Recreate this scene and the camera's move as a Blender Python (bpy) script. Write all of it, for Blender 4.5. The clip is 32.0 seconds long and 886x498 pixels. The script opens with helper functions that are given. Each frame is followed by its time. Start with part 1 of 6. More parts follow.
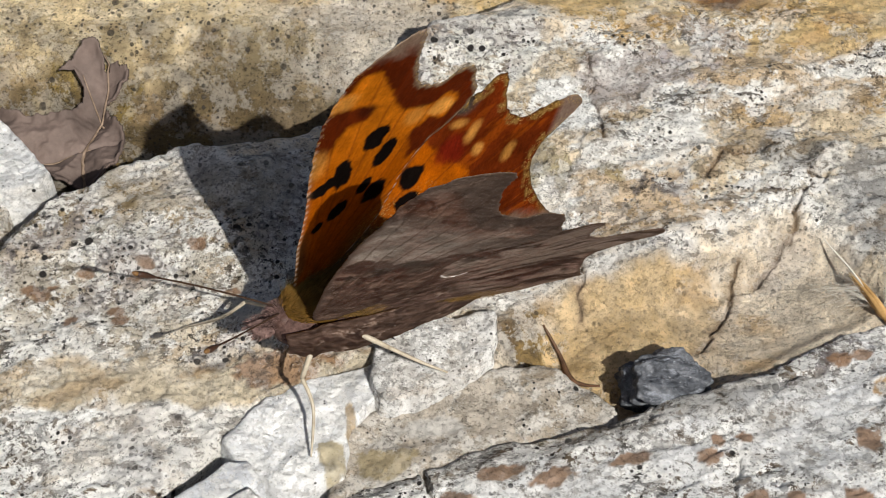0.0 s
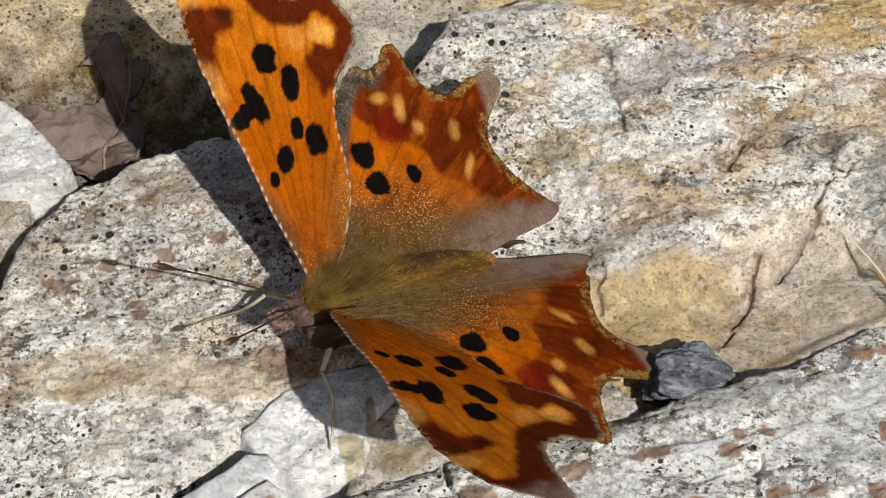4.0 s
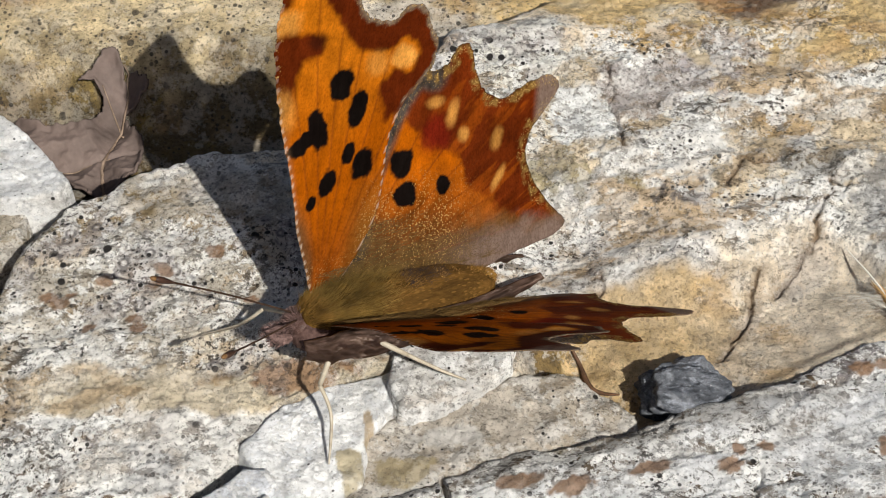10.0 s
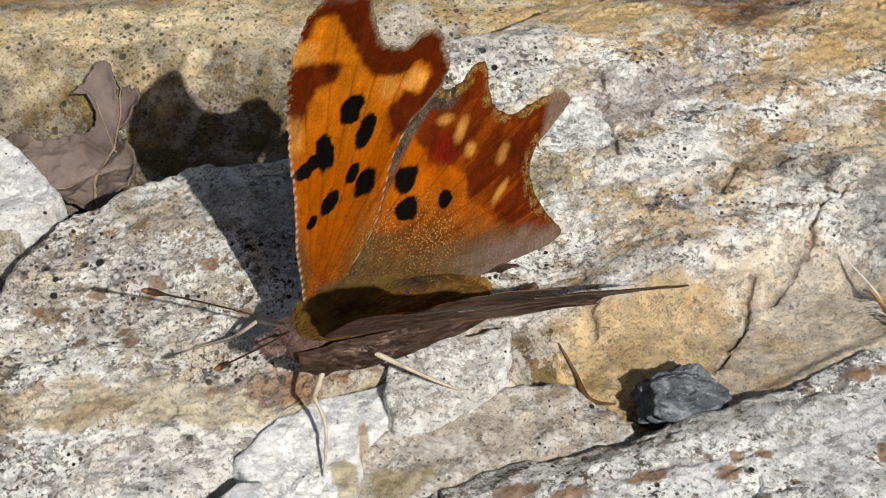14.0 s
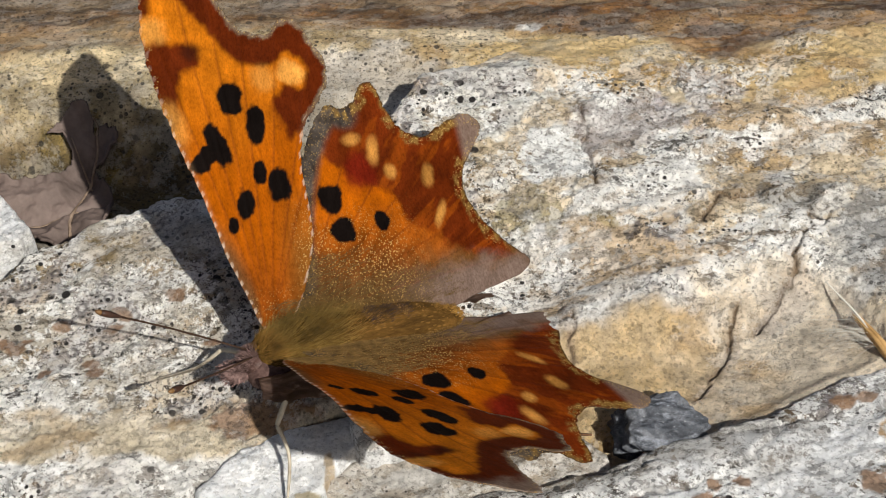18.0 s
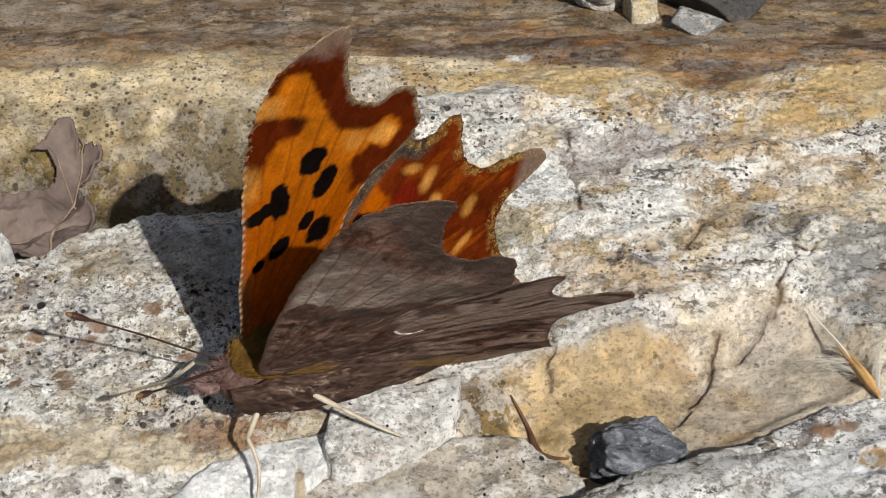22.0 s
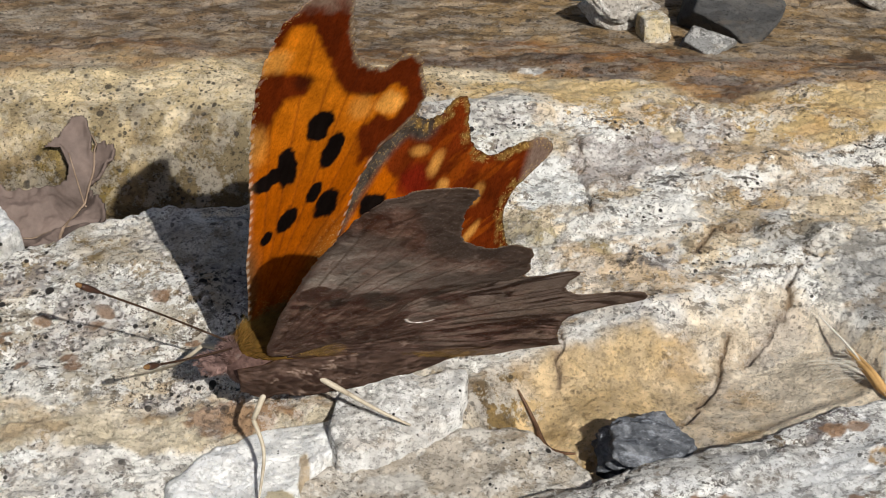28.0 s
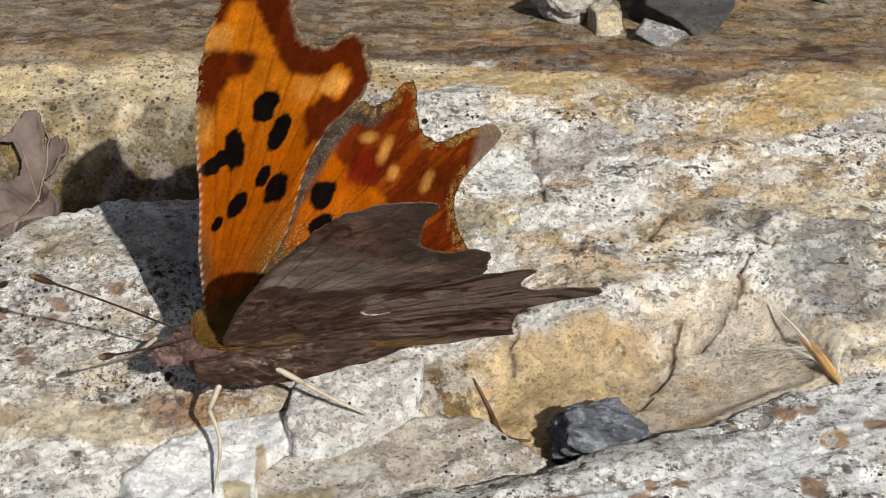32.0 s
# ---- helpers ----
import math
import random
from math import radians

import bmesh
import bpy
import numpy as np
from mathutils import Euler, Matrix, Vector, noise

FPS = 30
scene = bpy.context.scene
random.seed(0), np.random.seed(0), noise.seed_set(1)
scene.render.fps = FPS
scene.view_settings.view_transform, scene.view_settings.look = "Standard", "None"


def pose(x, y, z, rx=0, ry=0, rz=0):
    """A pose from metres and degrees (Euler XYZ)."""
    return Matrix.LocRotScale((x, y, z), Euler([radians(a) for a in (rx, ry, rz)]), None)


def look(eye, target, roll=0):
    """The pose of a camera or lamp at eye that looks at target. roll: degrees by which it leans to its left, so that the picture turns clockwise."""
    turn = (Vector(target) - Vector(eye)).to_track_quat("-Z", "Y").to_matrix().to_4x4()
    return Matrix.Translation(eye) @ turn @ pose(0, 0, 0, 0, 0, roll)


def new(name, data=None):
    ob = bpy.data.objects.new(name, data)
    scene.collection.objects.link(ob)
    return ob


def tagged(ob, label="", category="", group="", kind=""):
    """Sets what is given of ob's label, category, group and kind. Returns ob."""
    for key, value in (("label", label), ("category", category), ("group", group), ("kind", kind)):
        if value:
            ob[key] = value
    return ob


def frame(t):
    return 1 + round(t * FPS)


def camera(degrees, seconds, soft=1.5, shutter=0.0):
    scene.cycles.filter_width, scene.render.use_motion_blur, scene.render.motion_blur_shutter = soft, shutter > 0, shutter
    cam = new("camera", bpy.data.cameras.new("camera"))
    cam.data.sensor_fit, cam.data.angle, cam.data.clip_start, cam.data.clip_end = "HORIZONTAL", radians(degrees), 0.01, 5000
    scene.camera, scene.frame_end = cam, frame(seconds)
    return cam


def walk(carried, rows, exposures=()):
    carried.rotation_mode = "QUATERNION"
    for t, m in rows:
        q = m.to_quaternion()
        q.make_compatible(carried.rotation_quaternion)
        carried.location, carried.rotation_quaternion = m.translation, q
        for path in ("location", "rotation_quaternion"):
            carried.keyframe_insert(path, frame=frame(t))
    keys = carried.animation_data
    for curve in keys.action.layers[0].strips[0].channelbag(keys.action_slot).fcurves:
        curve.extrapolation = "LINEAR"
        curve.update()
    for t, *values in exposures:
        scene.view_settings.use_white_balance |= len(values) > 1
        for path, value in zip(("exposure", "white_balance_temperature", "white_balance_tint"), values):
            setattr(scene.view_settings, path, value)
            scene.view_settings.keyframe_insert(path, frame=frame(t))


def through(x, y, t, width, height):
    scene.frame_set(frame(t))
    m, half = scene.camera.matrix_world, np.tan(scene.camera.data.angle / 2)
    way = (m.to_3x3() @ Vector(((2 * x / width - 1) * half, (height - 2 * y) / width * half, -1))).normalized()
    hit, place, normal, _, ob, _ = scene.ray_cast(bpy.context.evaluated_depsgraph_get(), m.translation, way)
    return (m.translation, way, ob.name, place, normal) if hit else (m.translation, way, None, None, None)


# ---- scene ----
MM = 0.001

# camera path: seconds, place in millimetres, turn to the left, tilt, roll in degrees
PATH = [
    (0, 11.97, -71.49, 79.99, -1.37, -45.55, 1.15),
    (0.5, 12.63, -72.03, 79.42, -1.45, -45.36, 1.06),
    (1, 12.18, -71.68, 79.51, -0.97, -45.62, 0.85),
    (1.5, 12.45, -71.50, 79.39, 0.41, -45.55, -0.10),
    (2, 12.37, -71.95, 78.98, 1.20, -45.38, -0.83),
    (2.5, 12.16, -72.17, 79.17, 1.65, -46.22, -1.26),
    (3, 11.80, -72.09, 79.09, 0.98, -46.43, -0.73),
    (3.5, 12.10, -71.96, 79.31, 0.30, -45.96, -0.09),
    (5.5, 11.92, -71.78, 79.06, -1.00, -44.75, 0.96),
    (6, 12.30, -72.51, 78.23, -0.83, -44.84, 0.86),
    (6.5, 10.95, -71.29, 79.46, -1.10, -45.66, 1.01),
    (7, 11.18, -71.20, 79.29, -0.25, -45.07, 0.35),
    (7.5, 12.40, -71.94, 78.50, 0.05, -44.85, 0.20),
    (8, 11.46, -71.71, 78.83, -0.98, -45.90, 1.04),
    (8.5, 11.31, -71.82, 78.97, -1.36, -45.69, 1.20),
    (9, 10.98, -71.57, 79.33, -1.16, -45.59, 1.08),
    (9.5, 10.90, -71.45, 79.54, -0.77, -45.35, 0.97),
    (10, 12.12, -71.92, 78.96, -0.26, -44.73, 0.42),
    (10.5, 11.75, -72.28, 78.65, -0.07, -44.57, 0.23),
    (11, 11.10, -72.17, 78.91, -0.58, -45.49, 0.53),
    (11.5, 11.60, -72.12, 79.02, -1.17, -46.14, 0.98),
    (12, 11.33, -72.01, 79.19, -1.84, -45.28, 1.36),
    (12.5, 11.43, -72.30, 78.72, -0.88, -44.63, 0.51),
    (13, 11.16, -72.24, 78.47, 0.02, -44.83, -0.06),
    (13.5, 11.25, -72.54, 78.04, -0.23, -44.07, 0.12),
    (14, 12.46, -71.93, 78.18, -0.31, -44.05, -0.10),
    (14.5, 11.82, -71.82, 78.54, 0.16, -42.28, -0.23),
    (15, 13.19, -70.54, 79.43, 0.37, -41.70, -0.40),
    (15.5, 14.20, -71.16, 78.00, -0.25, -37.75, -0.29),
    (17.5, 16.79, -72.85, 74.35, 1.19, -39.40, -1.49),
    (18, 16.79, -73.00, 73.42, 1.36, -40.75, -1.67),
    (18.5, 17.09, -72.45, 73.90, 2.88, -40.54, -2.59),
    (19, 17.20, -74.77, 70.85, 2.53, -40.53, -2.17),
    (19.5, 17.44, -74.50, 70.63, 0.49, -42.69, -0.75),
    (20, 17.25, -74.36, 70.45, 0.98, -40.46, -0.83),
    (20.5, 17.02, -74.43, 70.42, 1.13, -39.29, -0.64),
    (21, 17.09, -75.13, 69.72, 0.19, -39.18, 0.39),
    (21.5, 17.70, -75.16, 69.61, 0.82, -38.44, 0.00),
    (22, 18.31, -74.42, 70.07, 1.44, -38.14, -0.28),
    (22.5, 18.07, -75.39, 68.75, 2.16, -38.26, -0.67),
    (23, 17.95, -75.71, 68.86, 2.00, -37.73, -0.28),
    (23.5, 17.89, -76.57, 69.06, 0.15, -33.95, 1.31),
    (24, 17.14, -76.81, 68.16, -0.48, -35.79, 1.76),
    (24.5, 17.84, -77.35, 67.03, 0.72, -35.01, 1.01),
    (25, 18.39, -78.35, 66.82, 1.18, -30.48, 0.65),
    (25.5, 17.71, -77.80, 66.04, 0.47, -36.25, 1.16),
    (27.5, 17.74, -77.17, 65.89, 0.77, -36.47, 1.14),
    (28, 17.93, -77.69, 65.57, 1.60, -35.35, 0.99),
    (28.5, 18.18, -77.40, 66.13, 0.68, -34.30, 1.65),
    (29, 18.07, -77.70, 66.07, -0.12, -33.36, 2.13),
    (29.5, 17.91, -77.92, 65.69, -0.77, -33.39, 2.35),
    (30, 17.67, -78.13, 65.30, -0.26, -34.62, 2.11),
    (30.5, 17.60, -78.15, 65.21, 1.13, -36.45, 1.32),
    (31, 17.91, -78.05, 65.34, 0.97, -35.83, 1.28),
    (31.5, 18.22, -78.62, 65.07, -0.56, -34.99, 1.87),
    (32, 18.13, -78.59, 65.19, -0.35, -35.23, 1.64),
]


def view(x, y, z, yaw, tilt, roll):
    return pose(x * MM, y * MM, z * MM, 90 + tilt, 0, yaw) @ pose(0, 0, 0, 0, 0, roll)


cam = camera(32.0, 32.0, soft=1.0)
walk(cam, [(t, view(*row)) for t, *row in PATH])

# ---- light ----
SUN_FROM = Vector((0.63, -1.06, 1.06)).normalized()
world = bpy.data.worlds.new("sky")
scene.world = world
world.use_nodes = True
sky = world.node_tree.nodes.new("ShaderNodeTexSky")
sky.sky_type = "NISHITA"
sky.sun_disc = False
sky.air_density, sky.dust_density, sky.ozone_density = 1.0, 2.8, 0.55
sky.sun_elevation = math.asin(SUN_FROM.z)
sky.sun_rotation = math.atan2(SUN_FROM.x, SUN_FROM.y)
back = world.node_tree.nodes["Background"]
back.inputs["Strength"].default_value = 0.052
world.node_tree.links.new(sky.outputs["Color"], back.inputs["Color"])
sun_data = bpy.data.lights.new("sun", "SUN")
sun_data.energy = 4.6
sun_data.angle = radians(0.6)
sun_data.color = (1.0, 0.972, 0.915)
sun = new("sun", sun_data)
sun.matrix_world = look(SUN_FROM, (0, 0, 0))
scene.view_settings.exposure = 0.27


# ---- noise on arrays ----
def lattice(ix, iy, seed):
    h = (ix.astype(np.int64) * 374761393 + iy.astype(np.int64) * 668265263 + seed * 974634777) & 0x7FFFFFFF
    h = ((h ^ (h >> 13)) * 1274126177) & 0x7FFFFFFF
    return ((h ^ (h >> 16)) & 0xFFFF) / 65535.0


def vnoise(x, y, seed=0):
    x0, y0 = np.floor(x), np.floor(y)
    fx, fy = x - x0, y - y0
    fx, fy = fx * fx * (3 - 2 * fx), fy * fy * (3 - 2 * fy)
    ix, iy = x0.astype(np.int64), y0.astype(np.int64)
    a, b = lattice(ix, iy, seed), lattice(ix + 1, iy, seed)
    c, d = lattice(ix, iy + 1, seed), lattice(ix + 1, iy + 1, seed)
    return (a + (b - a) * fx) * (1 - fy) + (c + (d - c) * fx) * fy


def fbm(x, y, size, octaves=5, seed=0, rough=0.55):
    """Noise between -1 and 1 whose largest features are about size across."""
    total, amp, norm = 0.0, 1.0, 0.0
    for k in range(octaves):
        s = 2.0**k / size
        total = total + amp * (vnoise(x * s + 17.3 * k, y * s - 9.1 * k, seed + k) * 2 - 1)
        norm += amp
        amp *= rough
    return total / norm * 1.6


def ridge(x, y, size, octaves=4, seed=0):
    return 1 - np.abs(fbm(x, y, size, octaves, seed))


def smooth(a, b, x):
    t = np.clip((x - a) / (b - a), 0, 1)
    return t * t * (3 - 2 * t)


def inside(px, py, poly):
    """Signed distance to a polygon, negative inside."""
    best = np.full(px.shape, 1e9)
    odd = np.zeros(px.shape, bool)
    n = len(poly)
    for i in range(n):
        (ax, ay), (bx, by) = poly[i], poly[(i + 1) % n]
        ex, ey = bx - ax, by - ay
        t = np.clip(((px - ax) * ex + (py - ay) * ey) / (ex * ex + ey * ey + 1e-12), 0, 1)
        best = np.minimum(best, (px - ax - t * ex) ** 2 + (py - ay - t * ey) ** 2)
        cross = (ay > py) != (by > py)
        with np.errstate(divide="ignore", invalid="ignore"):
            at = (bx - ax) * (py - ay) / (by - ay + 1e-15) + ax
        odd ^= cross & (px < at)
    d = np.sqrt(best)
    return np.where(odd, -d, d)


def round_off(points, steps=6):
    """A closed smooth line through control points (Catmull-Rom)."""
    out, n = [], len(points)
    for i in range(n):
        p0, p1, p2, p3 = (np.array(points[(i + k - 1) % n], float) for k in range(4))
        for s in range(steps):
            t = s / steps
            out.append(tuple(0.5 * (2 * p1 + (p2 - p0) * t + (2 * p0 - 5 * p1 + 4 * p2 - p3) * t**2 + (3 * p1 - p0 - 3 * p2 + p3) * t**3)))
    return out


def blend(col, other, mask):
    return col + (np.array(other, float) - col) * np.clip(mask, 0, 1)[..., None]


# ---- materials ----
class Nodes:
    def __init__(self, name):
        self.mat = bpy.data.materials.new(name)
        self.mat.use_nodes = True
        self.tree = self.mat.node_tree
        self.bsdf = self.tree.nodes["Principled BSDF"]

    def add(self, kind, **values):
        node = self.tree.nodes.new(kind)
        for key, value in values.items():
            if key in node.inputs:
                node.inputs[key].default_value = value
        return node

    def link(self, a, b):
        self.tree.links.new(a, b)

    def coords(self, stretch=(1, 1, 1), turn=0.0):
        c = self.add("ShaderNodeTexCoord")
        m = self.add("ShaderNodeMapping")
        m.inputs["Scale"].default_value = stretch
        m.inputs["Rotation"].default_value = (0, 0, turn)
        self.link(c.outputs["Object"], m.inputs["Vector"])
        return m.outputs["Vector"]

    def noise(self, where, scale, detail=6.0, rough=0.6):
        n = self.add("ShaderNodeTexNoise", Scale=scale, Detail=detail, Roughness=rough)
        self.link(where, n.inputs["Vector"])
        return n.outputs["Fac"]

    def ramp(self, fac, *stops):
        r = self.add("ShaderNodeValToRGB")
        r.color_ramp.elements[0].position, r.color_ramp.elements[1].position = stops[0][0], stops[-1][0]
        r.color_ramp.elements[0].color, r.color_ramp.elements[1].color = (*stops[0][1], 1), (*stops[-1][1], 1)
        for place, colour in stops[1:-1]:
            r.color_ramp.elements.new(place).color = (*colour, 1)
        self.link(fac, r.inputs["Fac"])
        return r.outputs["Color"]

    def step(self, fac, low, high, to_low=0.0, to_high=1.0):
        m = self.add("ShaderNodeMapRange")
        m.inputs["From Min"].default_value, m.inputs["From Max"].default_value = low, high
        m.inputs["To Min"].default_value, m.inputs["To Max"].default_value = to_low, to_high
        self.link(fac, m.inputs["Value"])
        return m.outputs["Result"]

    def mix(self, fac, a, b, how="MIX"):
        m = self.add("ShaderNodeMix")
        m.data_type, m.blend_type = "RGBA", how
        for value, socket in ((fac, m.inputs[0]), (a, m.inputs[6]), (b, m.inputs[7])):
            if hasattr(value, "is_output"):
                self.link(value, socket)
            else:
                socket.default_value = value if isinstance(value, float) else (*value, 1)
        return m.outputs[2]

    def math(self, how, a, b):
        m = self.add("ShaderNodeMath")
        m.operation = how
        for value, socket in ((a, m.inputs[0]), (b, m.inputs[1])):
            if hasattr(value, "is_output"):
                self.link(value, socket)
            else:
                socket.default_value = value
        return m.outputs[0]

    def specks(self, where, scale, size):
        """Small dots of uneven size: 1 in a dot."""
        v = self.add("ShaderNodeTexVoronoi", Scale=scale)
        self.link(where, v.inputs["Vector"])
        sep = self.add("ShaderNodeSeparateColor")
        self.link(v.outputs["Color"], sep.inputs["Color"])
        r = self.math("MULTIPLY", self.math("POWER", sep.outputs["Red"], 2.2), size)
        return self.step(self.math("SUBTRACT", v.outputs["Distance"], r), 0.03, -0.03)

    def bump(self, height, distance, strength=1.0, under=None):
        b = self.add("ShaderNodeBump", Distance=distance, Strength=strength)
        self.link(height, b.inputs["Height"])
        if under is not None:
            self.link(under, b.inputs["Normal"])
        return b.outputs["Normal"]

    def finish(self, colour, rough, normal=None, specular=0.3):
        for value, key in ((colour, "Base Color"), (rough, "Roughness"), (normal, "Normal")):
            if value is None:
                continue
            if hasattr(value, "is_output"):
                self.link(value, self.bsdf.inputs[key])
            else:
                self.bsdf.inputs[key].default_value = (*value, 1) if isinstance(value, tuple) else value
        self.bsdf.inputs["Specular IOR Level"].default_value = specular
        return self.mat


def rock_material(name, turn=0.2, dark=(0.028, 0.025, 0.023), speck=1.0, lichen=0.5, grain=1.0, gloss=0.2, crusted=0.65, warm=(0.42, 0.29, 0.155), gritty=1.0, rings=0.0):
    """Stone that takes its broad colour from the attribute 'tint', whose alpha says how much lichen grows there:
    worn patches, raised white crust, dark pits, grain, grey ring-shaped lichens, black lichen dots, relief."""
    n = Nodes(name)
    tint = n.add("ShaderNodeAttribute")
    tint.attribute_name = "tint"
    grown = tint.outputs["Alpha"]
    flat, strata = n.coords(), n.coords((0.55, 1.0, 1.0), turn)
    grit = n.noise(flat, 3600, 6, 0.75)
    patch = n.noise(strata, 330, 10, 0.72)
    crust = n.noise(flat, 1350, 9, 0.78)
    where = n.noise(strata, 170, 6, 0.62)
    flake = n.step(n.noise(flat, 360, 11, 0.80), 0.500, 0.512)
    col = n.mix(n.math("MULTIPLY", n.step(patch, 0.54, 0.57, 0.0, 0.6 * lichen), grown), tint.outputs["Color"], warm)
    col = n.mix(n.math("MULTIPLY", n.math("MULTIPLY", flake, crusted), grown), col, (0.93, 0.915, 0.875))
    gaps = n.math("MULTIPLY", n.step(crust, 0.531, 0.545), n.step(where, 0.42, 0.56, 0.15, 1.0))
    cuts = n.math("MULTIPLY", n.step(n.noise(strata, 850, 10, 0.78), 0.551, 0.563), n.step(where, 0.60, 0.44, 0.2, 1.0))
    pits = n.math("MAXIMUM", gaps, cuts)
    gaps = n.math("MULTIPLY", pits, n.step(grown, 0.0, 1.0, 0.25 * lichen, 1.0 * lichen))
    col = n.mix(gaps, col, n.ramp(n.noise(flat, 400, 4), (0.4, (0.038, 0.032, 0.028)), (0.6, (0.16, 0.105, 0.052))))
    if rings:
        cell = n.add("ShaderNodeTexVoronoi", Scale=820.0)
        n.link(flat, cell.inputs["Vector"])
        d = cell.outputs["Distance"]
        zone = n.math("MULTIPLY", n.step(n.noise(flat, 105, 5, 0.65), 0.545, 0.575), n.math("MULTIPLY", grown, rings))
        col = n.mix(n.math("MULTIPLY", zone, 0.55), col, (0.42, 0.385, 0.385))
        band = n.math("MULTIPLY", n.step(d, 0.16, 0.22), n.step(d, 0.40, 0.31))
        col = n.mix(n.math("MULTIPLY", band, zone), col, (0.12, 0.108, 0.108))
        col = n.mix(n.math("MULTIPLY", n.step(d, 0.13, 0.09), zone), col, (0.78, 0.76, 0.74))
    col = n.mix(n.step(grown, 0.0, 1.0, 0.4 * gritty, gritty), col, n.ramp(grit, (0.385, (0.14, 0.127, 0.11)), (0.45, (1.0, 1.0, 1.0)), (0.72, (1.18, 1.18, 1.17))), "MULTIPLY")
    dots = n.math("MULTIPLY", n.specks(flat, 1050, 0.36 * speck), n.step(n.noise(flat, 120, 4), 0.50, 0.56))
    fine = n.math("MULTIPLY", n.specks(flat, 2400, 0.46 * speck), n.step(n.noise(flat, 200, 4), 0.49, 0.56))
    dots = n.math("MULTIPLY", n.math("MAXIMUM", dots, fine), n.step(grown, 0.0, 1.0, 0.3, 1.0))
    col = n.mix(dots, col, dark)
    relief = n.bump(patch, 0.00055 * grain, 1.0)
    relief = n.bump(n.math("SUBTRACT", flake, n.math("MULTIPLY", pits, 1.6)), 0.00010 * grain, 1.0, relief)
    relief = n.bump(crust, 0.00036 * grain, 1.0, relief)
    relief = n.bump(grit, 0.00013 * grain, 1.0, relief)
    return n.finish(col, n.step(patch, 0.3, 0.7, 0.75, 0.95), relief, gloss)


SLAB = rock_material("pale_lichened_rock", 0.15, lichen=0.9, crusted=0.75, rings=0.7)
LEDGE = rock_material("ochre_rock", 0.05, lichen=0.5, speck=1.05, crusted=0.2)
STONE = rock_material("pale_stone", 0.6, lichen=0.45, speck=0.6, crusted=0.45, gritty=0.7)
BRIGHT = rock_material("bright_white_stone", 0.5, lichen=0.15, speck=0.5, crusted=0.6, grain=0.8, gritty=0.35)
FRONT = rock_material("grey_white_rock", 0.3, lichen=0.95, speck=1.0, crusted=0.9, grain=0.9, warm=(0.42, 0.38, 0.33), gritty=0.9)
DARK = rock_material("dark_stone", 0.5, dark=(0.02, 0.02, 0.025), lichen=0.15, speck=0.4, grain=0.8, gloss=0.5, crusted=0.0)


def fleck_material(name, pale, streak, gloss=0.5, fine=1.0):
    """Dark crystalline stone: fine pale streaks, mineral flecks, chipped relief."""
    n = Nodes(name)
    tint = n.add("ShaderNodeAttribute")
    tint.attribute_name = "tint"
    flat, along = n.coords(), n.coords((0.35, 1.0, 0.8), 0.7)
    grain = n.noise(flat, 900 * fine, 8, 0.75)
    lines = n.noise(along, 420 * fine, 9, 0.75)
    chips = n.noise(flat, 160 * fine, 8, 0.65)
    col = n.mix(n.step(lines, 0.53, 0.62, 0.0, streak), tint.outputs["Color"], pale)
    col = n.mix(1.0, col, n.ramp(grain, (0.32, (0.45, 0.45, 0.45)), (0.5, (1, 1, 1)), (0.7, (1.7, 1.7, 1.65))), "MULTIPLY")
    col = n.mix(n.math("MULTIPLY", n.specks(flat, 1500, 0.16), 0.8), col, (0.6, 0.6, 0.58))
    relief = n.bump(chips, 0.0035 / fine, 1.0)
    relief = n.bump(grain, 0.0005 / fine, 1.0, relief)
    return n.finish(col, n.step(grain, 0.35, 0.65, 0.45, 0.75), relief, gloss)


SCHIST = fleck_material("blue_black_schist", (0.36, 0.39, 0.385), 0.8, 0.5, 1.5)
PEBBLE = fleck_material("dark_speckled_pebble", (0.30, 0.32, 0.36), 0.75, 0.7, 3.6)
CONGLOMERATE = fleck_material("cream_conglomerate", (0.84, 0.76, 0.63), 0.75, 0.25, 1.6)


